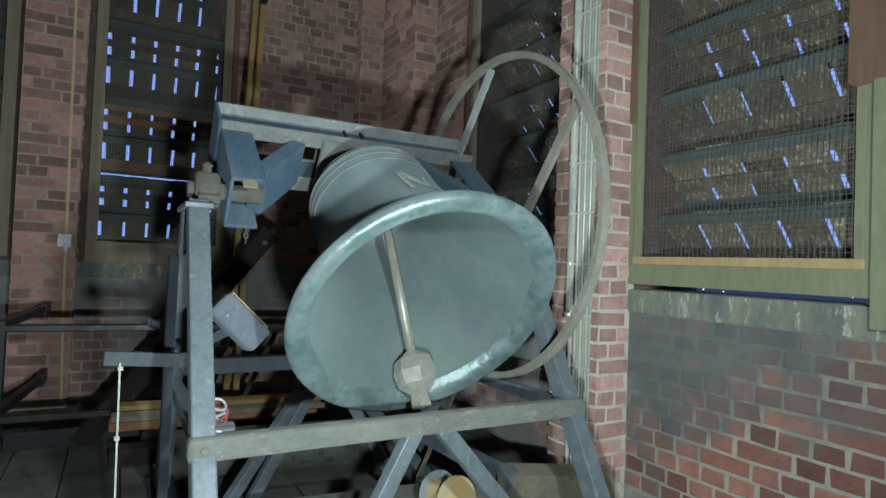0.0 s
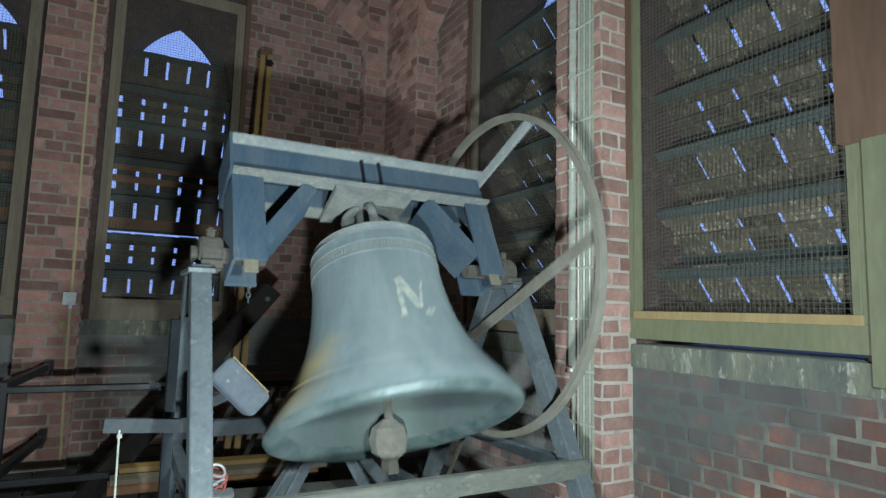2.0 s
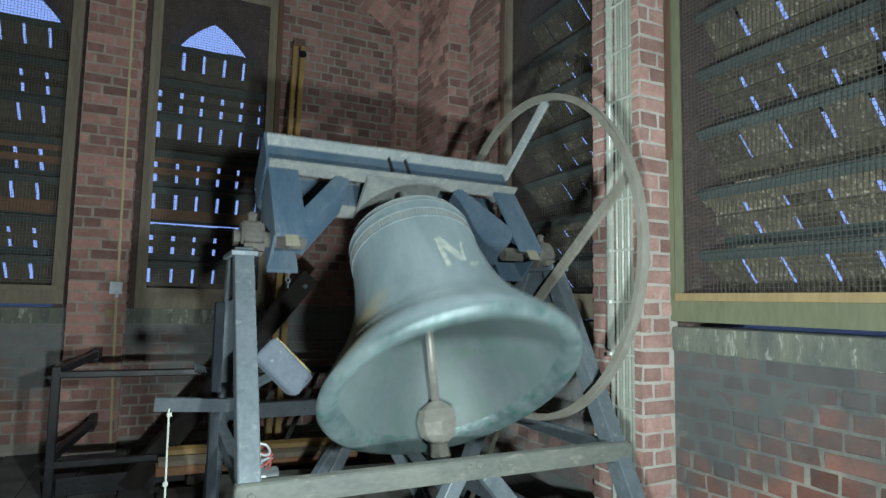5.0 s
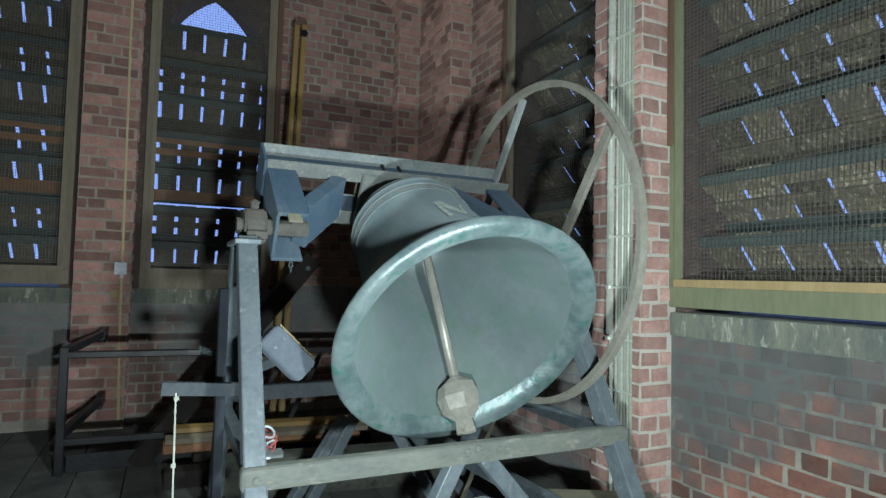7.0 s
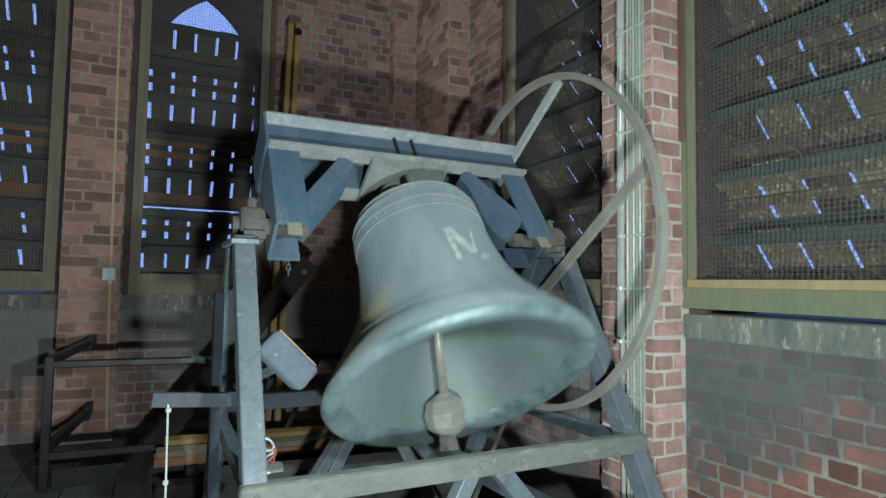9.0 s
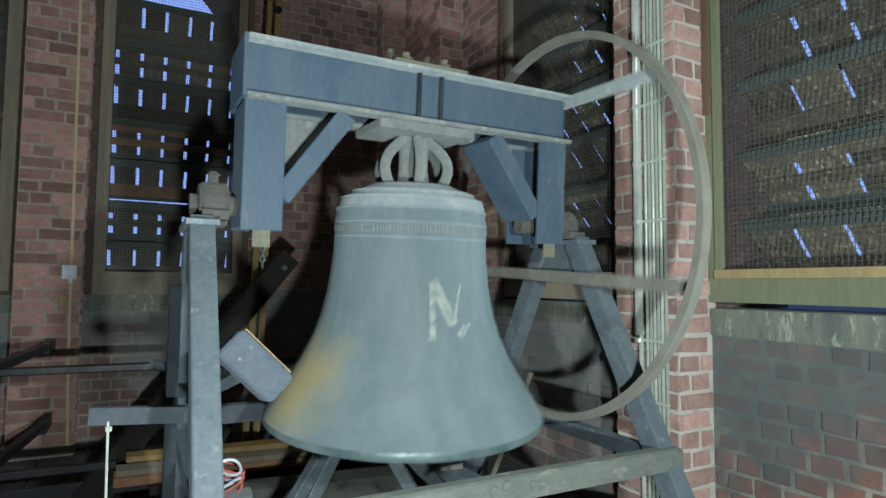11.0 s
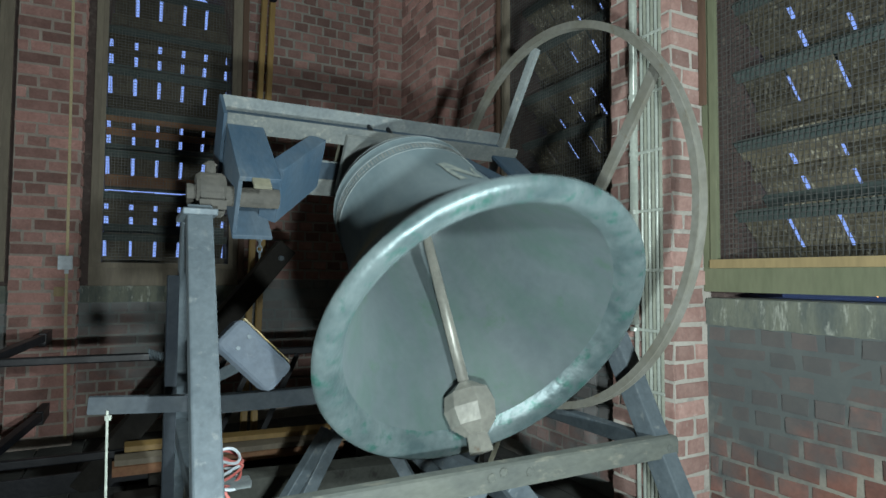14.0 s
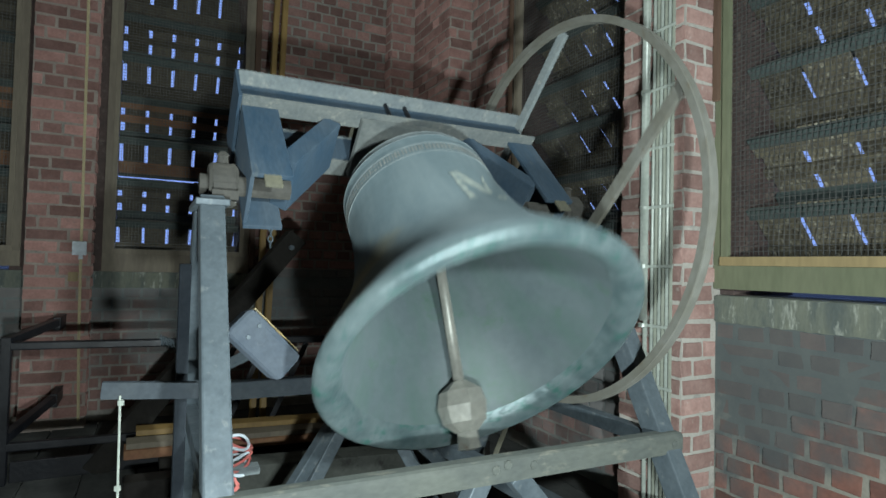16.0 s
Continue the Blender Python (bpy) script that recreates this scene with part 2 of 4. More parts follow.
def limed(name, red_a, red_b, lime_a, lime_b, per_object, fine=70.0, span=((1.35, -0.15), (2.45, 0.19)), cover=0.80):
    """Brick or mortar that is patchily covered with grey-green lime below the sills."""
    m = surface(name, red_a, red_b, 0.88, 0, 9, fine, 0.5, per_object=per_object)
    nt = m.node_tree
    L = nt.links.new
    b = nt.nodes["Principled BSDF"]
    colour = b.inputs["Base Color"].links[0].from_socket
    geo = nt.nodes.new("ShaderNodeNewGeometry")
    n1 = nt.nodes.new("ShaderNodeTexNoise")
    n1.inputs["Scale"].default_value, n1.inputs["Detail"].default_value, n1.inputs["Roughness"].default_value = 3.0, 6, 0.6
    L(geo.outputs["Position"], n1.inputs["Vector"])
    sep = nt.nodes.new("ShaderNodeSeparateXYZ")
    L(geo.outputs["Position"], sep.inputs[0])
    rise = nt.nodes.new("ShaderNodeMapRange")
    rise.inputs["From Min"].default_value, rise.inputs["From Max"].default_value = 0.25, 1.0
    rise.inputs["To Min"].default_value, rise.inputs["To Max"].default_value = -0.14, 0.38
    L(sep.outputs["Z"], rise.inputs["Value"])
    cut = nt.nodes.new("ShaderNodeMath")
    cut.operation = "LESS_THAN"
    L(sep.outputs["Z"], cut.inputs[0])
    cut.inputs[1].default_value = 1.06
    add = nt.nodes.new("ShaderNodeMath")
    L(n1.outputs["Fac"], add.inputs[0])
    L(rise.outputs["Result"], add.inputs[1])
    side = nt.nodes.new("ShaderNodeMapRange")
    side.inputs["From Min"].default_value, side.inputs["From Max"].default_value = span[0][0], span[1][0]
    side.inputs["To Min"].default_value, side.inputs["To Max"].default_value = span[0][1], span[1][1]
    L(sep.outputs["Y"], side.inputs["Value"])
    both = nt.nodes.new("ShaderNodeMath")
    L(add.outputs[0], both.inputs[0])
    L(side.outputs["Result"], both.inputs[1])
    ramp = nt.nodes.new("ShaderNodeValToRGB")
    ramp.color_ramp.elements[0].position, ramp.color_ramp.elements[1].position = 0.44, 0.66
    L(both.outputs[0], ramp.inputs["Fac"])
    fac = nt.nodes.new("ShaderNodeMath")
    fac.operation = "MULTIPLY"
    L(ramp.outputs["Color"], fac.inputs[0])
    L(cut.outputs[0], fac.inputs[1])
    most = nt.nodes.new("ShaderNodeMath")
    most.operation = "MULTIPLY"
    L(fac.outputs[0], most.inputs[0])
    most.inputs[1].default_value = cover
    n2 = nt.nodes.new("ShaderNodeTexNoise")
    n2.inputs["Scale"].default_value, n2.inputs["Detail"].default_value = 9, 5
    L(geo.outputs["Position"], n2.inputs["Vector"])
    lime = nt.nodes.new("ShaderNodeMix")
    lime.data_type = "RGBA"
    lime.inputs["A"].default_value, lime.inputs["B"].default_value = (*lime_a, 1), (*lime_b, 1)
    L(n2.outputs["Fac"], lime.inputs["Factor"])
    mix = nt.nodes.new("ShaderNodeMix")
    mix.data_type = "RGBA"
    L(most.outputs[0], mix.inputs["Factor"])
    L(colour, mix.inputs["A"])
    L(lime.outputs["Result"], mix.inputs["B"])
    L(mix.outputs["Result"], b.inputs["Base Color"])
    return m


LIME_A, LIME_B = (0.058, 0.074, 0.082), (0.132, 0.148, 0.140)
WALL_LIME_A, WALL_LIME_B = (0.115, 0.140, 0.146), (0.230, 0.255, 0.245)
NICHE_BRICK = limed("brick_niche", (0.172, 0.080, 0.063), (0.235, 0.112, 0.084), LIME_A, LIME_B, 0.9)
WALL_BRICK = limed("brick_wall", (0.245, 0.142, 0.122), (0.325, 0.196, 0.168), WALL_LIME_A, WALL_LIME_B, 0.75, span=((4.9, 0.22), (5.2, -0.02)))
WALL_MORTAR = limed("mortar_wall", (0.330, 0.310, 0.270), (0.270, 0.252, 0.222), WALL_LIME_A, WALL_LIME_B, 0.0, 90.0, span=((4.9, 0.22), (5.2, -0.02)), cover=0.92)
NICHE_MORTAR = limed("mortar_niche", (0.330, 0.310, 0.258), (0.270, 0.252, 0.212), LIME_A, LIME_B, 0.0, 90.0, cover=0.92)



def stain(m, at, radius, colour):
    """An ochre run-off stain on a material, round a spot in the object's own space."""
    nt = m.node_tree
    L = nt.links.new
    b = nt.nodes["Principled BSDF"]
    base = b.inputs["Base Color"].links[0].from_socket
    tc = nt.nodes.new("ShaderNodeTexCoord")
    d = nt.nodes.new("ShaderNodeVectorMath")
    d.operation = "DISTANCE"
    L(tc.outputs["Object"], d.inputs[0])
    d.inputs[1].default_value = at
    n = nt.nodes.new("ShaderNodeTexNoise")
    n.inputs["Scale"].default_value, n.inputs["Detail"].default_value = 9, 5
    L(tc.outputs["Object"], n.inputs["Vector"])
    k = nt.nodes.new("ShaderNodeMath")
    k.operation = "MULTIPLY_ADD"
    L(n.outputs["Fac"], k.inputs[0])
    k.inputs[1].default_value = radius
    L(d.outputs["Value"], k.inputs[2])
    r = nt.nodes.new("ShaderNodeMapRange")
    r.inputs["From Min"].default_value, r.inputs["From Max"].default_value = radius * 0.8, radius * 1.7
    r.inputs["To Min"].default_value, r.inputs["To Max"].default_value = 0.8, 0.0
    L(k.outputs[0], r.inputs["Value"])
    mix = nt.nodes.new("ShaderNodeMix")
    mix.data_type = "RGBA"
    mix.inputs["B"].default_value = (*colour, 1)
    L(r.outputs["Result"], mix.inputs["Factor"])
    L(base, mix.inputs["A"])
    L(mix.outputs["Result"], b.inputs["Base Color"])


def runs(m, colour, most):
    """Paler patina that has run down a bell's side, round its axis."""
    nt = m.node_tree
    L = nt.links.new
    b = nt.nodes["Principled BSDF"]
    base = b.inputs["Base Color"].links[0].from_socket
    tc = nt.nodes.new("ShaderNodeTexCoord")
    mp = nt.nodes.new("ShaderNodeMapping")
    mp.inputs["Scale"].default_value = (9, 9, 1.6)
    L(tc.outputs["Object"], mp.inputs["Vector"])
    n = nt.nodes.new("ShaderNodeTexNoise")
    n.inputs["Scale"].default_value, n.inputs["Detail"].default_value, n.inputs["Roughness"].default_value = 1.0, 6, 0.62
    L(mp.outputs[0], n.inputs["Vector"])
    r = nt.nodes.new("ShaderNodeMapRange")
    r.inputs["From Min"].default_value, r.inputs["From Max"].default_value = 0.44, 0.70
    r.inputs["To Min"].default_value, r.inputs["To Max"].default_value = 0.0, most
    L(n.outputs["Fac"], r.inputs["Value"])
    mix = nt.nodes.new("ShaderNodeMix")
    mix.data_type = "RGBA"
    mix.inputs["B"].default_value = (*colour, 1)
    L(r.outputs["Result"], mix.inputs["Factor"])
    L(base, mix.inputs["A"])
    L(mix.outputs["Result"], b.inputs["Base Color"])


runs(BRONZE, (0.155, 0.188, 0.192), 0.5)
runs(BRONZE_TOP, (0.230, 0.255, 0.252), 0.6)
runs(BRONZE_IN, (0.058, 0.108, 0.085), 0.6)
stain(BRONZE, (-0.42, -0.07, -0.51), 0.19, (0.235, 0.190, 0.085))


# ---- building helpers ----
def link_mesh(name, bm, material, smooth=False):
    bmesh.ops.recalc_face_normals(bm, faces=bm.faces)
    me = bpy.data.meshes.new(name)
    bm.to_mesh(me)
    bm.free()
    for mt in material if isinstance(material, (list, tuple)) else [material]:
        me.materials.append(mt)
    if smooth:
        for p in me.polygons:
            p.use_smooth = True
    return new(name, me)


def part(name, bm, material, parent, label="", smooth=False):
    ob = link_mesh(name, bm, material, smooth)
    ob.parent = parent
    if label:
        tagged(ob, label)
    return ob


def thing(name, label, category, at=(0, 0, 0), group="", kind=""):
    ob = new(name)
    ob.empty_display_size = 0.1
    ob.matrix_world = Matrix.Translation(at)
    return tagged(ob, label, category, group, kind)


def box(bm, lo, hi, bevel=0.0, m=None):
    v = [bm.verts.new((x, y, z)) for x in (lo[0], hi[0]) for y in (lo[1], hi[1]) for z in (lo[2], hi[2])]
    f = [bm.faces.new([v[i] for i in q]) for q in ((0, 1, 3, 2), (4, 6, 7, 5), (0, 4, 5, 1), (2, 3, 7, 6), (0, 2, 6, 4), (1, 5, 7, 3))]
    if bevel:
        edges = list({e for q in f for e in q.edges})
        bmesh.ops.bevel(bm, geom=edges, offset=bevel, segments=2, affect="EDGES", profile=0.5)
        if m is not None:
            bm.verts.ensure_lookup_table()
    if m is not None:
        bmesh.ops.transform(bm, matrix=m, verts=v if not bevel else bm.verts)
    return bm


def new_box(lo, hi, bevel=0.0):
    return box(bmesh.new(), lo, hi, bevel)


def bar(a, b, w, h, bevel=0.004, up=(0, 0, 1)):
    """A bar from a to b, w wide and h deep, in a bmesh of its own."""
    a, b = Vector(a), Vector(b)
    z = (b - a).normalized()
    x = Vector(up).cross(z)
    if x.length < 1e-3:
        x = Vector((1, 0, 0))
    x.normalize()
    y = z.cross(x)
    bm = bmesh.new()
    box(bm, (-w / 2, -h / 2, 0), (w / 2, h / 2, (b - a).length), bevel)
    m = Matrix((x, y, z)).transposed().to_4x4()
    m.translation = a
    bmesh.ops.transform(bm, matrix=m, verts=bm.verts)
    return bm


def rod(points, r, sides=8, bm=None):
    """A round rod along a polyline."""
    bm = bm or bmesh.new()
    pts = [Vector(p) for p in points]
    rings = []
    x = None
    for i, p in enumerate(pts):
        d = (pts[min(i + 1, len(pts) - 1)] - pts[max(i - 1, 0)]).normalized()
        if x is None:
            x = d.orthogonal().normalized()
        x = (x - d * x.dot(d)).normalized()
        y = d.cross(x)
        rings.append([bm.verts.new(p + r * (math.cos(k * math.tau / sides) * x + math.sin(k * math.tau / sides) * y)) for k in range(sides)])
    for a, b in zip(rings, rings[1:]):
        for k in range(sides):
            bm.faces.new((a[k], a[(k + 1) % sides], b[(k + 1) % sides], b[k]))
    bm.faces.new(rings[0][::-1])
    bm.faces.new(rings[-1])
    return bm


def lathe(profile, sides=64, bm=None):
    """A body of revolution about z from (radius, z) pairs."""
    bm = bm or bmesh.new()
    rings = []
    for r, z in profile:
        if r < 1e-5:
            rings.append([bm.verts.new((0, 0, z))])
        else:
            rings.append([bm.verts.new((r * math.cos(k * math.tau / sides), r * math.sin(k * math.tau / sides), z)) for k in range(sides)])
    for a, b in zip(rings, rings[1:]):
        for k in range(sides):
            j = (k + 1) % sides
            q = [a[0] if len(a) == 1 else a[k], b[0] if len(b) == 1 else b[k]]
            if len(b) > 1:
                q.append(b[j])
            if len(a) > 1:
                q.append(a[j])
            if len(q) > 2:
                bm.faces.new(q)
    return bm


def moved(bm, m):
    bmesh.ops.transform(bm, matrix=m, verts=bm.verts)
    return bm


# ---- structure: floor, ceiling, closing walls ----
XR, XP, XC = 2.50, 2.30, 2.31      # window niche, pier and corner faces of the wall along y
YL, YP, YC = 5.40, 5.26, 5.27      # the same for the wall along x
SILL, TOP = 1.02, 4.9
XMIN, YMIN = -3.4, -1.1

floor = tagged(link_mesh("floor", new_box((XMIN, YMIN, -0.2), (XR + 0.5, YL + 0.5, -0.02)), TIMBER), "dark dusty wooden bell-loft floor", "floor", kind="structure")
for i in range(24):
    x0 = XMIN + 0.25 * i
    if x0 < XR:
        part("plank", new_box((x0 + 0.004, YMIN, -0.02), (min(x0 + 0.246, XR), YL, 0.0), 0.002), FLOORM, floor)
# ceiling and the two walls below are unseen; their pale colour lifts the shadows
ceiling = tagged(link_mesh("ceiling", new_box((XMIN, YMIN, TOP), (XR + 0.5, YL + 0.5, TOP + 0.15)), CEIL), "unseen boarded ceiling of the loft, pale to bounce fill light", "ceiling", kind="structure")
tagged(link_mesh("wall_south", new_box((XMIN, YMIN - 0.3, -0.02), (XR + 0.5, YMIN, TOP)), BOUNCE_WALL), "unseen closing wall, pale to bounce fill light", "wall", kind="structure")
tagged(link_mesh("wall_west", new_box((XMIN - 0.3, YMIN, -0.02), (XMIN, YL + 0.5, TOP)), BOUNCE_WALL), "unseen closing wall, pale to bounce fill light", "wall", kind="structure")


# A wall is drawn in its own space: u along it, w into the wall, z up.
EAST = Matrix(((0, 1, 0, 0), (1, 0, 0, 0), (0, 0, 1, 0), (0, 0, 0, 1)))     # u = y, w = x
NORTH = Matrix.Identity(4)                                                     # u = x, w = y


def arch_points(u0, u1, spring, n=10):
    """The outline of a pointed arch from (u0, spring) over the apex to (u1, spring)."""
    s = u1 - u0
    left = [(u1 - s * math.cos(a), spring + s * math.sin(a)) for a in [math.radians(60) * i / n for i in range(n + 1)]]
    right = [(u0 + u1 - u, z) for u, z in left[::-1]]
    return left + right[1:]


def arched_slab(u0, u1, z0, z1, o0, o1, oz, spring, w0, w1):
    """A wall slab with a pointed opening from oz up; the part below the opening is left out to oz."""
    bm = bmesh.new()
    box(bm, (u0, w0, z0), (o0, w1, z1))
    box(bm, (o1, w0, z0), (u1, w1, z1))
    if oz > z0:
        box(bm, (o0, w0, z0), (o1, w1, oz))
    pts = arch_points(o0, o1, spring)
    for (a, za), (b, zb) in zip(pts, pts[1:]):
        v = [bm.verts.new(p) for p in ((a, w0, za), (b, w0, zb), (b, w0, z1), (a, w0, z1), (a, w1, za), (b, w1, zb), (b, w1, z1), (a, w1, z1))]
        for q in ((0, 1, 2, 3), (4, 7, 6, 5), (0, 4, 5, 1), (2, 6, 7, 3)):
            bm.faces.new([v[i] for i in q])
    return bm


# niches: (space, first u, last u, opening u0, u1)
NICHES = [
    ("wall_east_1", EAST, 1.22, 2.46, 1.44, 2.40, XR),
    ("wall_east_2", EAST, 2.81, 4.62, 2.98, 3.94, XR),
    ("wall_north_1", NORTH, 0.03, 2.10, 0.14, 0.98, YL),
    ("wall_north_2", NORTH, -1.52, -0.34, -1.28, -0.44, YL),
]
WALLS = {}
for name, space, a, b, o0, o1, w in NICHES:
    bm = arched_slab(a - 0.2, b + 0.2, SILL, TOP, o0, o1, SILL, 2.82, w + 0.03, w + 0.42)
    tagged(link_mesh("window_reveal", moved(bm, space), REVEAL), "dark brick reveal with a pointed arch", "wall", kind="structure")
    bm = bmesh.new()
    box(bm, (a - 0.2, w + 0.003, -0.02), (b + 0.2, w + 0.42, SILL - 0.003))
    box(bm, (o1 + 0.1, w + 0.003, SILL), (b + 0.2, w + 0.029, TOP))
    if o0 - a > 0.14:
        box(bm, (a - 0.2, w + 0.003, SILL), (o0 - 0.1, w + 0.029, TOP))
    WALLS[name] = tagged(link_mesh(name, moved(bm, space), NICHE_MORTAR if name == "wall_east_1" else WALL_MORTAR), "red brick window wall with pale joints, limed below the sill", "wall", kind="structure")

PIERS = [
    ("pier_east_1", EAST, 2.46, 2.81, XP, XR + 0.4),
    ("pier_north_1", NORTH, -0.34, 0.03, YP, YL + 0.4),
    ("pier_north_2", NORTH, -1.9, -1.52, YP, YL + 0.4),
    ("pier_east_2", EAST, -1.1, 1.22, XP + 0.15, XR + 0.4),
    ("pier_north_3", NORTH, XMIN, -1.9, YP, YL + 0.4),
]
for name, space, a, b, w0, w1 in PIERS:
    bm = new_box((a + 0.004, w0 + 0.004, -0.02), (b - 0.004, w1, TOP))
    WALLS[name] = tagged(link_mesh(name, moved(bm, space), MORTAR_PALE if name == "pier_east_1" else MORTAR), "red brick pier between the louvred windows", "pier", kind="structure")
# the corner: two bands that meet
WALLS["corner_north"] = tagged(link_mesh("corner_north", new_box((2.10, YC + 0.004, -0.02), (XR + 0.5, YL + 0.5, TOP)), MORTAR), "red brick corner band rising to the arch", "pier", kind="structure")
WALLS["corner_east"] = tagged(link_mesh("corner_east", new_box((XC + 0.004, 4.62, -0.02), (XR + 0.5, YC, TOP)), MORTAR), "red brick corner band rising to the arch", "pier", kind="structure")


# ---- louvred windows ----
def window(number, space, o0, o1, w, rusty=(), wood=None, fz0=1.046):
    """Plywood frame, wire mesh and sloping plank louvres of one opening."""
    win = tagged(link_mesh("window_%d" % number, moved(new_box((o0 - 0.012, w + 0.085, SILL), (o0 - 0.002, w + 0.10, 3.0)), space), PLY), "tall pointed belfry window with old plank louvres behind wire mesh", "window", kind="structure")
    fz1 = 3.62
    wood = wood or PLY
    f0, f1 = o0 - 0.06, o1 + 0.06
    yo = -0.02

    def add(name, lo, hi, mat, bevel=0.003, label=""):
        return part(name, moved(new_box(lo, hi, bevel), space), mat, win, label)

    add("bottom_board", (f0, w + yo, fz0), (f1, w + 0.01, 1.145), wood, label="plywood board closing the foot of the frame")
    add("frame_stile", (f0, w + yo, 1.145), (o0 + 0.0, w + 0.01, fz1), wood)
    add("frame_stile", (o1 - 0.0, w + yo, 1.145), (f1, w + 0.01, fz1), wood)
    add("frame_head", (f0, w + yo, fz1), (f1, w + 0.01, fz1 + 0.09), wood)
    add("mesh_strip", (o0 - 0.02, w + yo - 0.016, 1.142), (o1 + 0.02, w + yo - 0.001, 1.178), PINE if number == 1 else wood, label="wooden strip clamping the mesh")
    add("mesh_strip", (o0 - 0.018, w + yo - 0.012, 1.178), (o0 + 0.012, w + yo - 0.001, fz1), wood)
    add("mesh_strip", (o1 - 0.012, w + yo - 0.012, 1.178), (o1 + 0.018, w + yo - 0.001, fz1), wood)
    # wire mesh
    bm = bmesh.new()
    step = 0.0205
    u = o0 + 0.012
    while u < o1 - 0.01:
        box(bm, (u - 0.0011, w + 0.0, 1.17), (u + 0.0011, w + 0.0022, fz1))
        u += step
    z = 1.18
    while z < fz1:
        box(bm, (o0, w + 0.0022, z - 0.0011), (o1, w + 0.0044, z + 0.0011))
        z += step
    tagged(part("wire_mesh", moved(bm, space), WIRE, win, "square galvanised wire mesh"), kind="stuff")
    # louvres: planks slope down and outwards, open slits between them, battens laid across the room side
    n, pitch = 5, 0.298
    d0, d1 = w + 0.12, w + 0.36
    dw, dz = 0.659, -0.752
    nw, nz = -0.752, -0.659
    z0, k = 1.115, 0
    rnd = random.Random(number)

    def slab(a, b, s0, s1, off0, off1, top, name, mat, lift=0.0):
        bm = bmesh.new()
        v = []
        for uu in (a, b):
            for s, o in ((s0, off0), (s1, off0), (s1, off1), (s0, off1)):
                v.append(bm.verts.new((uu, d0 + s * dw + o * nw, top + lift + s * dz + o * nz)))
        for q in ((0, 1, 2, 3), (4, 7, 6, 5), (0, 4, 5, 1), (1, 5, 6, 2), (2, 6, 7, 3), (3, 7, 4, 0)):
            bm.faces.new([v[j] for j in q])
        return part(name, moved(bm, space), mat, win)

    while z0 < 3.0:
        top = z0 + 0.262
        a0, a1 = (o0 + 0.022, o1 - 0.022) if rusty else (o0 + 0.009, o1 - 0.005)
        end = 0.322 if number == 3 and k == 2 else 0.365
        width = (a1 - a0) / n
        plank = SLAT_DARK if rusty else SLAT
        lath = SLAT_RUST if k in rusty else plank
        for i in range(n):
            g = 0.0105 + rnd.uniform(-0.003, 0.003)
            slab(a0 + i * width + g, a0 + (i + 1) * width - g, -0.01, end, 0.0, -0.012, top, "slat", plank, rnd.uniform(-0.004, 0.004))
        if rusty:
            a0, a1 = o0 + 0.005, o1 - 0.004
        slab(a0, a1, -0.012, 0.035, 0.001, 0.024, top, "batten", BATTEN)
        if k % 2 == 0:
            slab(a0, a1, 0.195, end - 0.035, 0.001, 0.018, top, "batten", lath)
            slab(a0, a1, end - 0.035 if end < 0.36 else 0.30, end, 0.001, 0.012 if end < 0.36 else 0.030, top, "batten", BATTEN)
        else:
            slab(a0, a1, 0.035, 0.085, 0.001, 0.016, top, "batten", lath)
            slab(a0, a1, 0.145, 0.195, 0.001, 0.020, top, "batten", lath)
            slab(a0, a1, 0.275, 0.365, 0.001, 0.026, top, "batten", BATTEN)
        z0 += pitch
        k += 1
    return win


window(1, EAST, 1.44, 2.40, XR)
window(2, EAST, 2.98, 3.94, XR, wood=OLDFRAME, fz0=1.034)
window(3, NORTH, 0.14, 0.98, YL, rusty=(2, 3), wood=OLDFRAME, fz0=SILL)
window(4, NORTH, -1.28, -0.44, YL, rusty=(2, 3), wood=OLDFRAME)

# limed ledges below the windows
for name, space, a, b, w in (("ledge_east", EAST, 1.22, 2.455, XR), ("ledge_east", EAST, 2.82, 4.1, XR), ("ledge_north", NORTH, 0.04, 1.2, YL), ("ledge_north", NORTH, -1.5, -0.35, YL)):
    bm = bmesh.new()
    n, rows = 48, 4
    rnd = random.Random(int(a * 100))
    low = [rnd.uniform(-0.004, 0.004) for _ in range(n + 1)]
    grid = []
    for i in range(n + 1):
        u = a + (b - a) * i / n
        col = [bm.verts.new((u, w + 0.024, SILL - 0.001))]
        for k in range(rows + 1):
            z = SILL - 0.004 - (0.105 + low[i]) * k / rows
            col.append(bm.verts.new((u, w - 0.016 + 0.012 * noise.noise(Vector((u * 14, k * 1.3, w))), z)))
        col.append(bm.verts.new((u, w + 0.024, SILL - 0.12)))
        grid.append(col)
    for p, q in zip(grid, grid[1:]):
        for k in range(len(p) - 1):
            bm.faces.new((p[k], p[k + 1], q[k + 1], q[k]))
    tagged(link_mesh(name, moved(bm, space), LEDGE, True), "lime-streaked mortar ledge under the window", "ledge", kind="structure")
    bm = new_box((a, w + 0.02, SILL - 0.02), (b, w + 0.40, SILL - 0.001), 0.002)
    tagged(link_mesh(name, moved(bm, space), LEDGE), "lime-streaked mortar ledge under the window", "ledge", kind="structure")

# ---- outside: the dark town far below ----
tagged(link_mesh("ground", new_box((-3500, -3500, -25.5), (3500, 3500, -25)), FLOORM), "dark town ground far below at dusk", "ground", kind="structure")


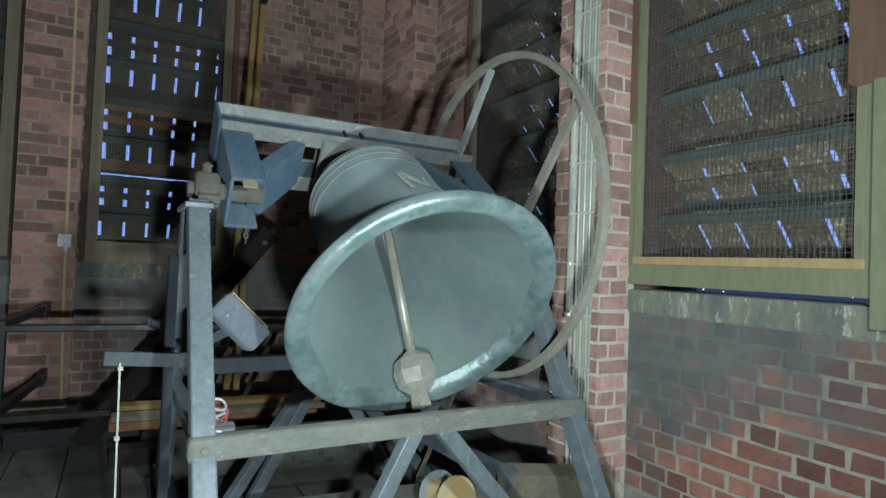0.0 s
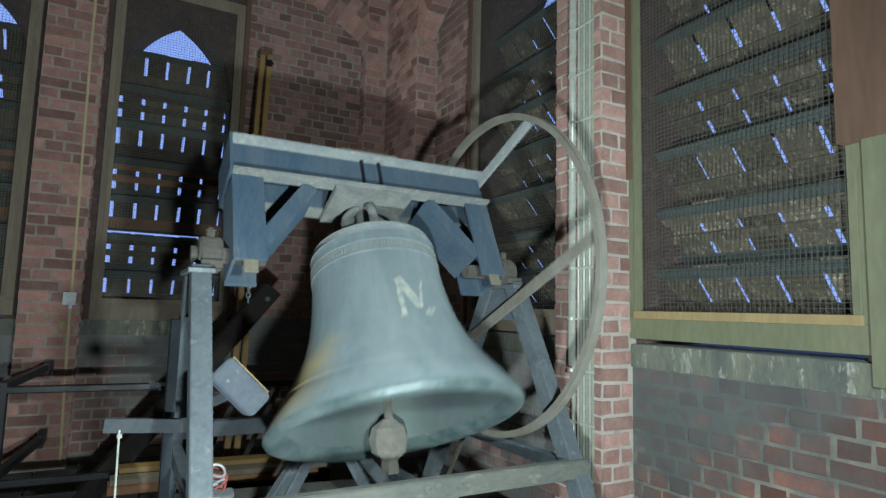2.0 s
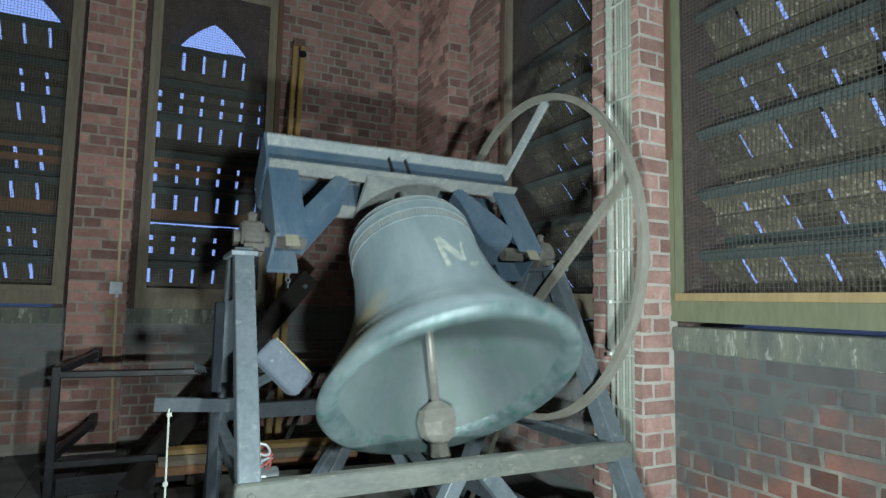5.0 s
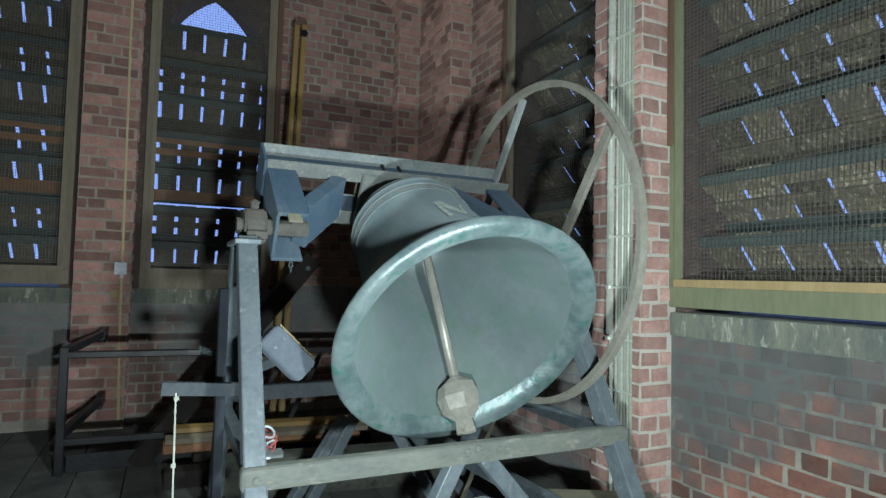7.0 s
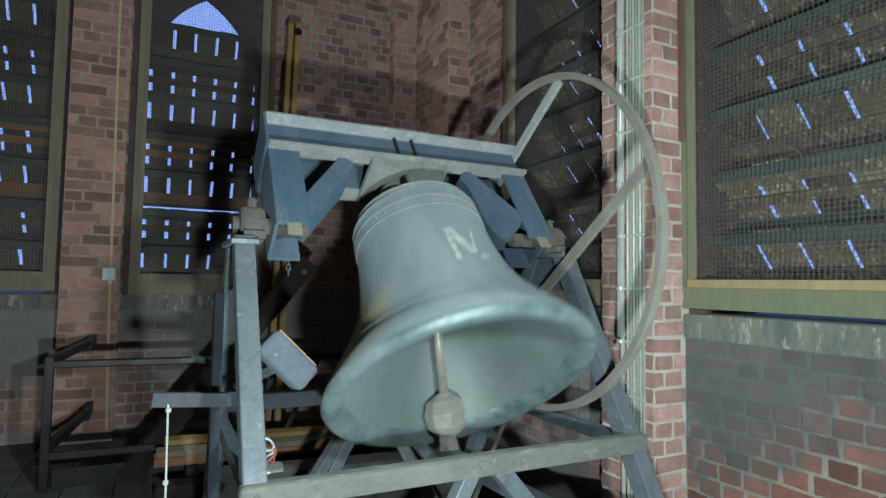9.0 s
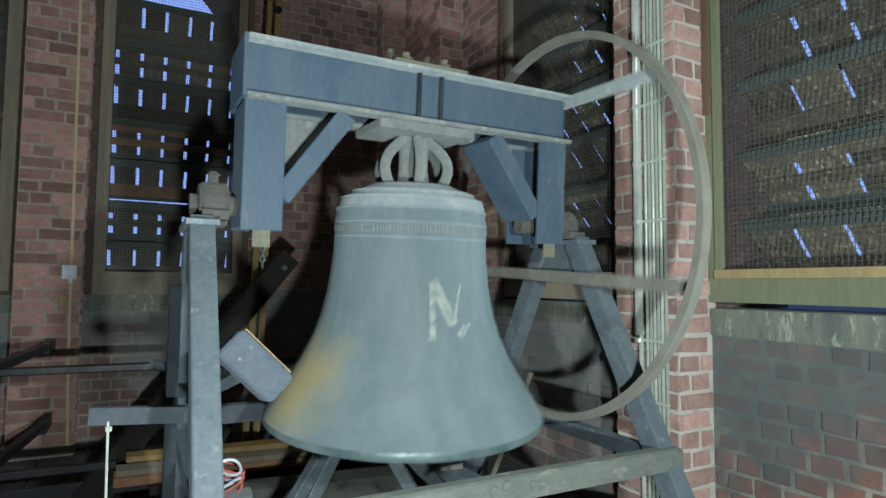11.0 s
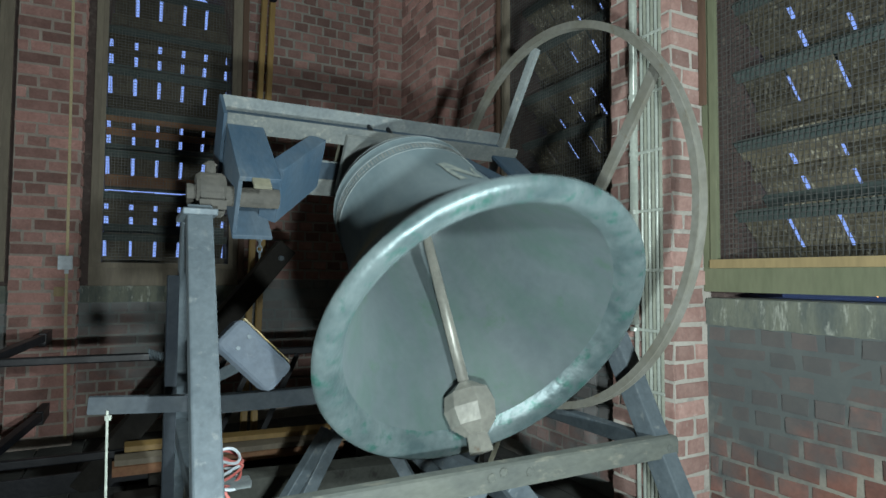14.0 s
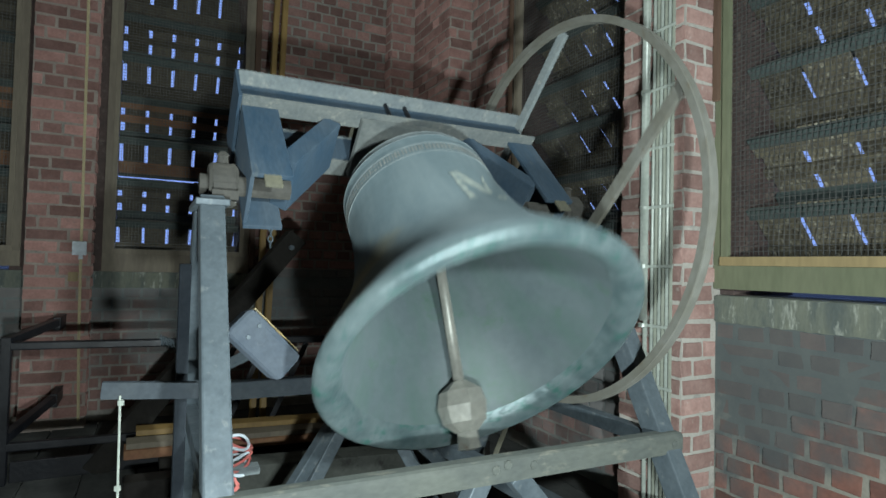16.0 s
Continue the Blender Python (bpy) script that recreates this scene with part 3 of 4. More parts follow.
# ---- the bell frame ----
PIVOT = (1.192, 2.62, 1.335)
frame_steel = thing("bell_frame", "galvanised steel bell frame of A-shaped trestles and tubes on the floor", "bell frame")
for x0, x1 in ((0.487, 0.551), (1.806, 1.870)):
    xm = (x0 + x1) / 2
    part("leg", bar((xm, 2.53, 1.275), (xm, 1.81, 0.0), 0.075, 0.064, 0.005, up=(1, 0, 0)), ZINC, frame_steel)
    part("leg", bar((xm, 2.71, 1.275), (xm, 3.43, 0.0), 0.075, 0.064, 0.005, up=(1, 0, 0)), ZINC, frame_steel)
    part("top_plate", new_box((x0 - 0.012, 2.47, 1.262), (x1 + 0.012, 2.77, 1.28), 0.003), ZINC, frame_steel)
    part("gusset", new_box((x0 + 0.012, 2.50, 1.12), (x1 - 0.012, 2.74, 1.262), 0.004), ZINC, frame_steel)
    part("cross_tie", new_box((x0 + 0.01, 2.16, 0.55), (x1 - 0.01, 3.10, 0.60), 0.004), ZINC, frame_steel)
    part("base_plate", new_box((x0 - 0.03, 1.70, 0.0), (x1 + 0.03, 3.54, 0.03), 0.003), DARKSTEEL, frame_steel)
part("rail", new_box((0.478, 2.085, 0.545), (1.885, 2.145, 0.612), 0.014), RAILM, frame_steel, "dusty square steel tube across the trestles")
for bx, bz in ((0.520, 0.580), (1.190, 0.588), (1.226, 0.596), (1.310, 0.586), (1.838, 0.580)):
    head = moved(lathe([(0, 0.0), (0.012, 0.0), (0.012, 0.005), (0.008, 0.008), (0, 0.0085)], 8), Matrix.Translation((bx, 2.0855, bz)) @ Matrix.Rotation(math.pi / 2, 4, "X"))
    part("bolt", head, RAILM, frame_steel)
# back rail: its partial shadow is put into this darker colour
part("rail", new_box((0.478, 3.10, 0.590), (1.885, 3.16, 0.656), 0.008), BARM, frame_steel)
for y, steel in ((2.118, ZINC), (3.13, ZINC)):
    part("brace", bar((1.165, y, 0.56), (0.865, y, 0.0), 0.05, 0.05, 0.004, up=(0, 1, 0)), steel, frame_steel)
    part("brace", bar((1.265, y, 0.56), (1.76, y, 0.0), 0.055, 0.055, 0.004, up=(0, 1, 0)), steel, frame_steel)
part("floor_tie", bar((1.83, 2.45, 0.18), (1.45, 3.9, 0.36), 0.07, 0.07), ZINC, frame_steel)
part("brace", bar((1.05, 3.05, 0.50), (0.72, 2.95, 0.06), 0.045, 0.045), ZINC, frame_steel)
part("brace", bar((1.28, 3.05, 0.46), (1.50, 2.95, 0.05), 0.05, 0.05), ZINC, frame_steel)
part("stay_rod", rod([(1.93, 2.95, 0.72), (1.62, 2.95, 0.06)], 0.011, 8), PLATE, frame_steel, "thin rusty stay rod")
part("post", new_box((0.455, 2.72, 0.0), (0.487, 2.80, 1.10), 0.004), DARKSTEEL, frame_steel, "dark painted upright behind the trestle")


def bearing(x, parent):
    bm = lathe([(0, -0.04), (0.058, -0.04), (0.066, -0.03), (0.066, 0.03), (0.058, 0.04), (0, 0.04)], 20)
    moved(bm, Matrix.Rotation(math.pi / 2, 4, "Y"))
    box(bm, (-0.035, -0.10, -0.05), (0.035, 0.10, -0.025))
    box(bm, (-0.03, -0.07, -0.05), (0.03, 0.07, 0.0))
    lathe([(0, 0.06), (0.016, 0.06), (0.014, 0.085), (0.02, 0.09), (0.008, 0.10), (0, 0.10)], 8, bm)
    moved(bm, Matrix.Translation((x, PIVOT[1], PIVOT[2])))
    part("bearing", bm, GRIME, parent, "grimy cast plummer block", smooth=False)


bearing(0.555, frame_steel)
bearing(1.835, frame_steel)


# ---- the bell with its yoke and wheel: turns about x through PIVOT ----
bell = thing("church_bell", "large patinated bronze bell swinging under its steel yoke", "bell", PIVOT)
outer = [(0.0, 0.108), (0.108, 0.106), (0.146, 0.103), (0.151, 0.108), (0.158, 0.103), (0.189, 0.091), (0.222, 0.076), (0.226, 0.080), (0.233, 0.072), (0.254, 0.055), (0.259, 0.058), (0.266, 0.047), (0.270, 0.030), (0.276, 0.024), (0.276, 0.014), (0.271, 0.008),
         (0.278, -0.012), (0.279, -0.020), (0.277, -0.026), (0.277, -0.060), (0.2795, -0.066), (0.2795, -0.072), (0.278, -0.078),
         (0.281, -0.13), (0.288, -0.19), (0.299, -0.26), (0.316, -0.33), (0.342, -0.40), (0.380, -0.47), (0.428, -0.535),
         (0.436, -0.542), (0.438, -0.550), (0.447, -0.556), (0.483, -0.60), (0.510, -0.635), (0.520, -0.655)]
lip = [(0.520, -0.655), (0.523, -0.668), (0.516, -0.680), (0.500, -0.686), (0.474, -0.682), (0.448, -0.664), (0.432, -0.640)]
inner = [(0.432, -0.640), (0.420, -0.612), (0.405, -0.585), (0.385, -0.54), (0.345, -0.47), (0.315, -0.40), (0.288, -0.33), (0.268, -0.24), (0.254, -0.13), (0.246, -0.04), (0.232, 0.01), (0.18, 0.045), (0.08, 0.06), (0.0, 0.062)]

outer, lip, inner = [[(0.893 * r, z if z > 0 else 0.988 * z) for r, z in prof] for prof in (outer, lip, inner)]
outer = [(r * (1 + 0.035 * min(1.0, max(0.0, (z + 0.60) / 0.15))), z) for r, z in outer]
NECK = [z < 0.026 for r, z in outer].index(True)
part("shoulder", lathe(outer[:NECK + 1], 96), BRONZE_TOP, bell, "dust-paled bronze shoulder", smooth=True)
part("bell_body", lathe(outer[NECK:], 96), BRONZE, bell, "grey-green bronze bell with moulded rims", smooth=True)
part("sound_bow", lathe(lip, 96), BRONZE_LIP, bell, "worn turquoise bronze rim", smooth=True)
part("bell_inside", lathe(inner, 96), BRONZE_IN, bell, "smooth pale green inner bronze", smooth=True)

# cast mouldings round the shoulder
def moulding(r, z, size, material):
    ring = [(r + size * math.cos(k * math.tau / 8), z + size * math.sin(k * math.tau / 8)) for k in range(9)]
    part("moulding", lathe(ring, 96), material, bell, smooth=True)


for r, z, size, material in ((0.209, 0.078, 0.0035, DUST), (0.240, 0.056, 0.0035, DUST), (0.2535, 0.020, 0.0025, BRONZE_TOP), (0.2565, -0.026, 0.002, BRONZE_TOP), (0.2575, -0.072, 0.002, BRONZE_TOP)):
    moulding(r, z, size, material)

# crown loops
crown = part("crown", lathe([(0, 0.105), (0.06, 0.105), (0.05, 0.16), (0.05, 0.27), (0, 0.27)], 20), CROWN, bell, "cast crown of bent loops")
for k in range(6):
    a = k * math.tau / 6 + 0.3
    pts = []
    for i in range(11):
        s = i / 10
        r = 0.042 + 0.052 * math.sin(math.pi * min(1, s * 1.05)) ** 0.8 + 0.050 * (1 - s)
        pts.append((r * math.cos(a), r * math.sin(a), 0.10 + 0.17 * s))
    part("loop", rod(pts, 0.018, 10), CROWN, crown, smooth=True)

# yoke: two channels back to back with a slot, end plates, hangers
yoke = part("yoke", new_box((-0.572, -0.088, 0.316), (0.572, -0.077, 0.468), 0.002), YOKE, bell, "blue-grey steel yoke of two channels, dusty on top")
part("web", new_box((-0.572, 0.077, 0.316), (0.572, 0.088, 0.468), 0.002), YOKE, yoke)
for s in (-1, 1):
    lo, hi = sorted((s * 0.074, s * 0.139))
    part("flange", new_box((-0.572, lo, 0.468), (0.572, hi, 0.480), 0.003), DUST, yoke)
    part("flange", new_box((-0.572, lo, 0.303), (0.572, hi, 0.3155), 0.003), DUST_LIT, yoke)
part("end_plate", new_box((-0.5715, -0.0735, 0.466), (-0.435, 0.0735, 0.4795), 0.002), DUST, yoke)
part("end_plate", new_box((-0.584, -0.137, 0.304), (-0.5725, 0.137, 0.479), 0.002), YOKE, yoke)
part("centre_plate", new_box((-0.13, -0.134, 0.481), (0.13, 0.134, 0.493), 0.003), PLATE, yoke, "cream painted clamp plate")
part("lower_plate", new_box((-0.17, -0.12, 0.272), (0.17, 0.12, 0.302), 0.004), CROWN, yoke)
for bx in (-0.07, 0.07):
    for by in (-0.07, 0.0, 0.07):
        b = lathe([(0, 0.493), (0.024, 0.493), (0.024, 0.516), (0, 0.516)], 6)
        moved(b, Matrix.Translation((bx, by, 0)))
        part("nut", b, PLATE, yoke)
        part("bolt", rod([(bx, by, 0.48), (bx, by, 0.585 if by > 0 else 0.535)], 0.011, 8), PLATE, yoke)
for bx in (-0.03, 0.05):
    part("tie_rod", rod([(bx, -0.095, 0.30), (bx, -0.095, 0.47)], 0.008, 8), BLACKM, yoke)
for s in (-1, 1):
    x0, x1 = sorted((s * 0.572, s * 0.455))
    hanger = part("hanger", new_box((x0, -0.105, -0.07), (x1, -0.09, 0.303), 0.003), YOKE, bell, "blue-grey steel hanger with diagonal strut")
    part("cheek", new_box((x0, 0.09, -0.07), (x1, 0.105, 0.303), 0.003), YOKE, hanger)
    xa, xb = sorted((s * 0.572, s * 0.560))
    part("side", new_box((xa, -0.09, -0.06), (xb, 0.09, 0.303), 0.002), YOKE, hanger)
    part("tab", new_box(((x0 + x1) / 2 - 0.025, -0.104, -0.118), ((x0 + x1) / 2 + 0.025, -0.094, -0.060), 0.003), PLATE, hanger, "cream painted lug under the hanger")
    part("strut", bar((s * 0.46, 0, 0.03), (s * 0.265, 0, 0.30), 0.19, 0.06, 0.004, up=(1, 0, 0)), YOKE, hanger)
    bm = bmesh.new()
    tri = [(0.452, 0.045), (0.452, 0.3005), (0.268, 0.3005)]
    v = [bm.verts.new((s * x, y, z)) for y in (0.078, 0.088) for x, z in tri]
    for q in ((0, 1, 2), (5, 4, 3), (0, 3, 4, 1), (1, 4, 5, 2), (2, 5, 3, 0)):
        bm.faces.new([v[k] for k in q])
    # pale colour stands in for lamplight on this plate
    part("gusset", bm, DUST_LIT, hanger, "steel gusset behind the strut, coloured pale as if lit")
    part("axle", rod([(s * 0.44, 0, 0), (s * 0.70, 0, 0)], 0.03, 16), GRIME, hanger)

# wheel beside the yoke, on two parallel bars
WX, WR = 0.575, 0.708
bm = bmesh.new()
prof = [(-0.018, 0.016), (-0.013, 0.016), (-0.008, 0.004), (0.008, 0.004), (0.013, 0.016), (0.018, 0.016), (0.015, -0.010), (-0.015, -0.010)]
rings = []
for k in range(96):
    a = k * math.tau / 96
    rings.append([bm.verts.new((WX + dx, (WR + dr) * math.cos(a), (WR + dr) * math.sin(a))) for dx, dr in prof])
for k in range(96):
    a, b = rings[k], rings[(k + 1) % 96]
    for j in range(len(prof)):
        bm.faces.new((a[j], a[(j + 1) % len(prof)], b[(j + 1) % len(prof)], b[j]))
wheel = part("wheel", bm, WHEELM, bell, "thin steel rope wheel on two bars")
for z in (0.47, -0.19):
    h = math.sqrt(WR * WR - z * z) - 0.01
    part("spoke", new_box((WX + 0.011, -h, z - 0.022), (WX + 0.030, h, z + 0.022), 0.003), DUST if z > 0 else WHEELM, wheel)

# chalked letter on the bell's side, laid on its surface
def on_bell(u, z):
    """A point just off the bell's side at height z, u metres round from the front."""
    for (r0, z0), (r1, z1) in zip(outer[NECK:], outer[NECK + 1:]):
        if z1 <= z <= z0:
            r = r0 + (r1 - r0) * (z0 - z) / max(1e-6, z0 - z1)
            break
    a = u / r - math.pi / 2
    return Vector(((r + 0.003) * math.cos(a), (r + 0.003) * math.sin(a), z))


def stroke(bm, a, b, w):
    n = 6
    prev = None
    d = Vector((b[0] - a[0], b[1] - a[1])).normalized()
    nrm = Vector((-d.y, d.x)) * w / 2
    for i in range(n + 1):
        u, z = a[0] + (b[0] - a[0]) * i / n, a[1] + (b[1] - a[1]) * i / n
        row = [bm.verts.new(on_bell(u + nrm.x, z + nrm.y)), bm.verts.new(on_bell(u - nrm.x, z - nrm.y))]
        if prev:
            bm.faces.new((prev[0], prev[1], row[1], row[0]))
        prev = row


bm = bmesh.new()
CU, CZ = 0.0, -0.285
for a, b, w in (((-0.060, -0.095), (-0.048, 0.095), 0.022), ((-0.050, 0.100), (0.022, -0.050), 0.040), ((0.020, -0.055), (0.050, 0.050), 0.014), ((0.046, 0.045), (0.062, 0.085), 0.010), ((0.040, -0.092), (0.072, -0.060), 0.026), ((0.082, -0.062), (0.090, -0.048), 0.014), ((-0.078, -0.098), (-0.046, -0.094), 0.012)):
    stroke(bm, (0.86 * a[0] + CU, 0.86 * a[1] + CZ), (0.86 * b[0] + CU, 0.86 * b[1] + CZ), 0.86 * w)
part("chalk_mark", bm, CHALK, bell, "worn white chalk mark N with a dot")

# clapper hangs inside and swings on its own
CL = -0.12
clapper = part("clapper", rod([(0, 0, 0.0), (0, 0, -0.70)], 0.017, 10), CLAPPER, bell, "iron clapper with a faceted ball", smooth=True)
clapper.location = (0.05, 0, 0.04)
part("ball", lathe([(r, z + CL) for r, z in [(0, -0.53), (0.024, -0.535), (0.068, -0.565), (0.080, -0.61), (0.070, -0.66), (0.036, -0.69), (0, -0.69)]], 7), CLAPPER, clapper)
part("tip", lathe([(r, z + CL) for r, z in [(0, -0.68), (0.034, -0.685), (0.040, -0.74), (0, -0.745)]], 6), CLAPPER, clapper)

# worn raised lettering in the shoulder band, too worn to read
bm = bmesh.new()
rnd = random.Random(5)
a = 0.0
while a < math.tau - 0.08:
    n = rnd.uniform(0.012, 0.034)
    r = 0.2562
    for z0, z1 in (((-0.058, -0.034),) if rnd.random() < 0.8 else ((-0.058, -0.052), (-0.040, -0.034))):
        lo = [(r * math.cos(a), r * math.sin(a)), ((r + 0.0025) * math.cos(a), (r + 0.0025) * math.sin(a)), ((r + 0.0025) * math.cos(a + n), (r + 0.0025) * math.sin(a + n)), (r * math.cos(a + n), r * math.sin(a + n))]
        v = [bm.verts.new((x, y, z)) for z in (z0, z1) for x, y in lo]
        for q in ((0, 1, 2, 3), (4, 7, 6, 5), (0, 4, 5, 1), (1, 5, 6, 2), (2, 6, 7, 3), (3, 7, 4, 0)):
            bm.faces.new([v[k] for k in q])
    a += n + rnd.uniform(0.012, 0.03)
part("inscription", bm, CROWN, bell, "worn raised lettering band")


# ---- striking hammer beside the bell ----
hammer = thing("striking_hammer", "blue-grey electric striking hammer with a rounded block head", "hammer")
m = Matrix.Translation((0.650, 2.42, 0.888)) @ Matrix.Rotation(radians(-45), 4, "Y") @ Matrix.Rotation(radians(10), 4, "Z")
part("head", moved(new_box((-0.047, -0.045, -0.097), (0.047, 0.045, 0.097), 0.018), m), HAMMERM, hammer)
part("backing", moved(new_box((0.048, -0.01, -0.085), (0.056, 0.04, 0.085), 0.002), m), RUST, hammer, "ochre striking plate")
part("arm", bar((0.66, 2.48, 0.87), (0.56, 2.86, 0.74), 0.035, 0.025), ZINC, hammer)
for dx in (-0.02, 0.02):
    part("bolt", moved(rod([(dx, -0.05, 0.05), (dx, -0.04, 0.05)], 0.006, 6), m), ZINC, hammer)

# bracket with a pull rod next to the trestle
bracket = thing("pull_bracket", "galvanised flat bracket with a thin hanging pull rod", "bracket")
part("flat_bar", bar((0.268, 2.60, 0.758), (0.56, 2.60, 0.738), 0.045, 0.03, 0.003, up=(0, 1, 0)), BARM, bracket)
part("pull_rod", rod([(0.314, 2.575, 0.745), (0.318, 2.575, 0.40), (0.324, 2.575, 0.0)], 0.003, 8), PIPE, bracket, "thin bright pull rod")
for z in (0.726, 0.50):
    part("collar", moved(lathe([(0, -0.008), (0.008, -0.006), (0.008, 0.006), (0, 0.008)], 8), Matrix.Translation((0.316, 2.575, z))), PIPE, bracket)
spring = bmesh.new()
pts = []
for i in range(97):
    a = i * math.tau / 8
    s = i / 96
    pts.append((0.42 + 0.10 * s, 3.3 - 0.12 * s + 0.018 * math.cos(a), 0.80 - 0.03 * s + 0.018 * math.sin(a)))
part("return_spring", rod(pts, 0.0035, 5, spring), ZINC, bracket, "coiled return spring")
# chain by the bearing
chain = thing("hanging_chain", "short steel chain hanging under the yoke", "chain")
for i in range(5):
    ring = []
    for k in range(13):
        a = k * math.tau / 12
        off = (0.009 * math.cos(a), 0, 0.014 * math.sin(a)) if i % 2 else (0, 0.009 * math.cos(a), 0.014 * math.sin(a))
        ring.append((0.80 + off[0], 3.18 + off[1], 1.27 - 0.022 * i + off[2]))
    part("chain_link", rod(ring, 0.003, 5), ZINC, chain)

# ---- dark timber strut behind ----
strut = thing("timber_strut", "dark square timber strut leaning behind the trestle", "timber")
part("beam", bar((0.147, 4.36, 0.0), (1.163, 4.36, 1.27), 0.12, 0.15, 0.006, up=(0, 1, 0)), TIMBER, strut)
part("bolt", rod([(1.12, 4.285, 1.20), (1.12, 4.26, 1.20)], 0.016, 6), ZINC, strut)

# ---- black steel railing ----
rail = thing("guard_railing", "black painted steel tube railing round the floor hatch", "railing")
C = (-0.235, 4.28)
part("post", new_box((C[0] - 0.022, C[1] - 0.022, 0.0), (C[0] + 0.022, C[1] + 0.022, 0.715), 0.004), BLACKM, rail)
part("post", new_box((1.55, C[1] - 0.022, 0.0), (1.594, C[1] + 0.022, 0.70), 0.004), BLACKM, rail)
for z in (0.672, 0.182):
    part("tube", bar((C[0], C[1], z), (1.57, C[1], z - 0.02), 0.04, 0.04, 0.006), BLACKM, rail)
for z0, z1 in ((0.69, 0.715), (0.22, 0.255)):
    part("side_bar", bar((C[0], C[1], z0), (C[0] + 0.115, 4.98, z1), 0.045, 0.045, 0.005), BLACKM, rail)
    part("wall_tab", new_box((C[0] + 0.10, 4.98, z1 - 0.05), (C[0] + 0.14, YP - 0.006, z1 + 0.03), 0.003), BLACKM, rail)
for bx in (0.62, 0.78, 1.02):
    part("lattice_bar", bar((bx, C[1] - 0.03, 0.19), (bx + 0.20, C[1] - 0.03, 0.64), 0.03, 0.012, 0.002, up=(0, 1, 0)), BLACKM, rail)
part("toe_board", new_box((C[0] + 0.03, C[1] + 0.02, 0.0), (1.55, C[1] + 0.04, 0.10), 0.003), BLACKM, rail)

# ---- boards and timbers lying on the floor ----
def lying_board(label, a, b, w, h, mat, name="board"):
    ob = link_mesh(name, bar(a, b, w, h, 0.004), mat)
    tagged(ob, label, "board", group="boards lying on the floor")


lying_board("new yellow pine board lying on the stack", (0.34, 4.17, 0.232), (1.62, 4.20, 0.195), 0.11, 0.028, YELLOWWOOD)
lying_board("pale pine board lying on the stack", (0.30, 4.08, 0.196), (1.50, 4.12, 0.165), 0.12, 0.028, OLDFRAME)
lying_board("red-brown painted board under the pale ones", (0.29, 4.10, 0.150), (1.45, 4.14, 0.122), 0.13, 0.045, SLAT_RUST)
for bx in (0.45, 1.30):
    tagged(link_mesh("timber_block", new_box((bx, 4.02, 0.0), (bx + 0.12, 4.22, 0.122 - 0.024 * (bx - 0.3)), 0.004), TIMBER), "dark timber block under the stacked boards", "block", group="blocks under the boards")
lying_board("grey weathered floor beam under the bell", (0.60, 2.75, 0.06), (1.75, 2.62, 0.06), 0.20, 0.12, OLDBEAM, "beam")
lying_board("grey weathered floor beam behind the bell", (0.55, 3.62, 0.10), (1.95, 3.45, 0.10), 0.16, 0.20, OLDBEAM, "beam")
lying_board("dark floor beam near the railing", (0.30, 3.88, 0.045), (2.2, 3.80, 0.045), 0.12, 0.09, TIMBER, "beam")
lying_board("dull beige offcut lying by the wall", (1.80, 2.55, 0.16), (2.24, 2.30, 0.17), 0.16, 0.10, PLATE, "timber_block")

reel = thing("cable_drum", "small ochre spool with a clear plastic wrap on the floor", "spool", (1.50, 2.46, 0.0))
part("core", moved(lathe([(0, 0), (0.06, 0), (0.06, 0.14), (0, 0.14)], 20), Matrix.Translation((0, 0, 0.17)) @ Matrix.Rotation(radians(80), 4, "X") @ Matrix.Translation((0, 0, -0.07))), RUST, reel)
for s in (-0.075, 0.075):
    part("flange", moved(lathe([(0, -0.01), (0.085, -0.01), (0.09, 0), (0.085, 0.01), (0, 0.01)], 20), Matrix.Translation((0, 0, 0.17)) @ Matrix.Rotation(radians(80), 4, "X") @ Matrix.Translation((0, 0, s))), RUST if s > 0 else DUST, reel)
part("stand", new_box((-0.08, -0.06, 0.0), (0.08, 0.06, 0.085), 0.004), TIMBER, reel)

# red cable bundle tied to the trestle
coil = thing("cable_bundle", "looped red and white cable tied to the trestle leg", "cable")
for k in range(7):
    z = 0.50 + 0.012 * k
    r = 0.055 + 0.006 * (k % 3)
    pts = []
    for i in range(17):
        a = math.pi * (i / 16 - 0.5)
        pts.append((0.600 + r * math.cos(a), 2.62 + 0.05 * math.sin(a) + 0.01 * k % 0.03, z + 0.012 * math.sin(2 * a + k)))
    part("loop", rod(pts, 0.0045, 6), CABLE if k % 3 else WHITE, coil, smooth=True)
part("clamp", new_box((0.56, 2.58, 0.485), (0.685, 2.63, 0.508), 0.004), DUST, coil)
for k in range(2):
    part("loop", rod([(0.60 + 0.01 * k, 2.62, 0.49), (0.63, 2.62, 0.45 - 0.01 * k), (0.60, 2.62, 0.41), (0.575, 2.62, 0.40)], 0.0045, 6), CABLE, coil, smooth=True)

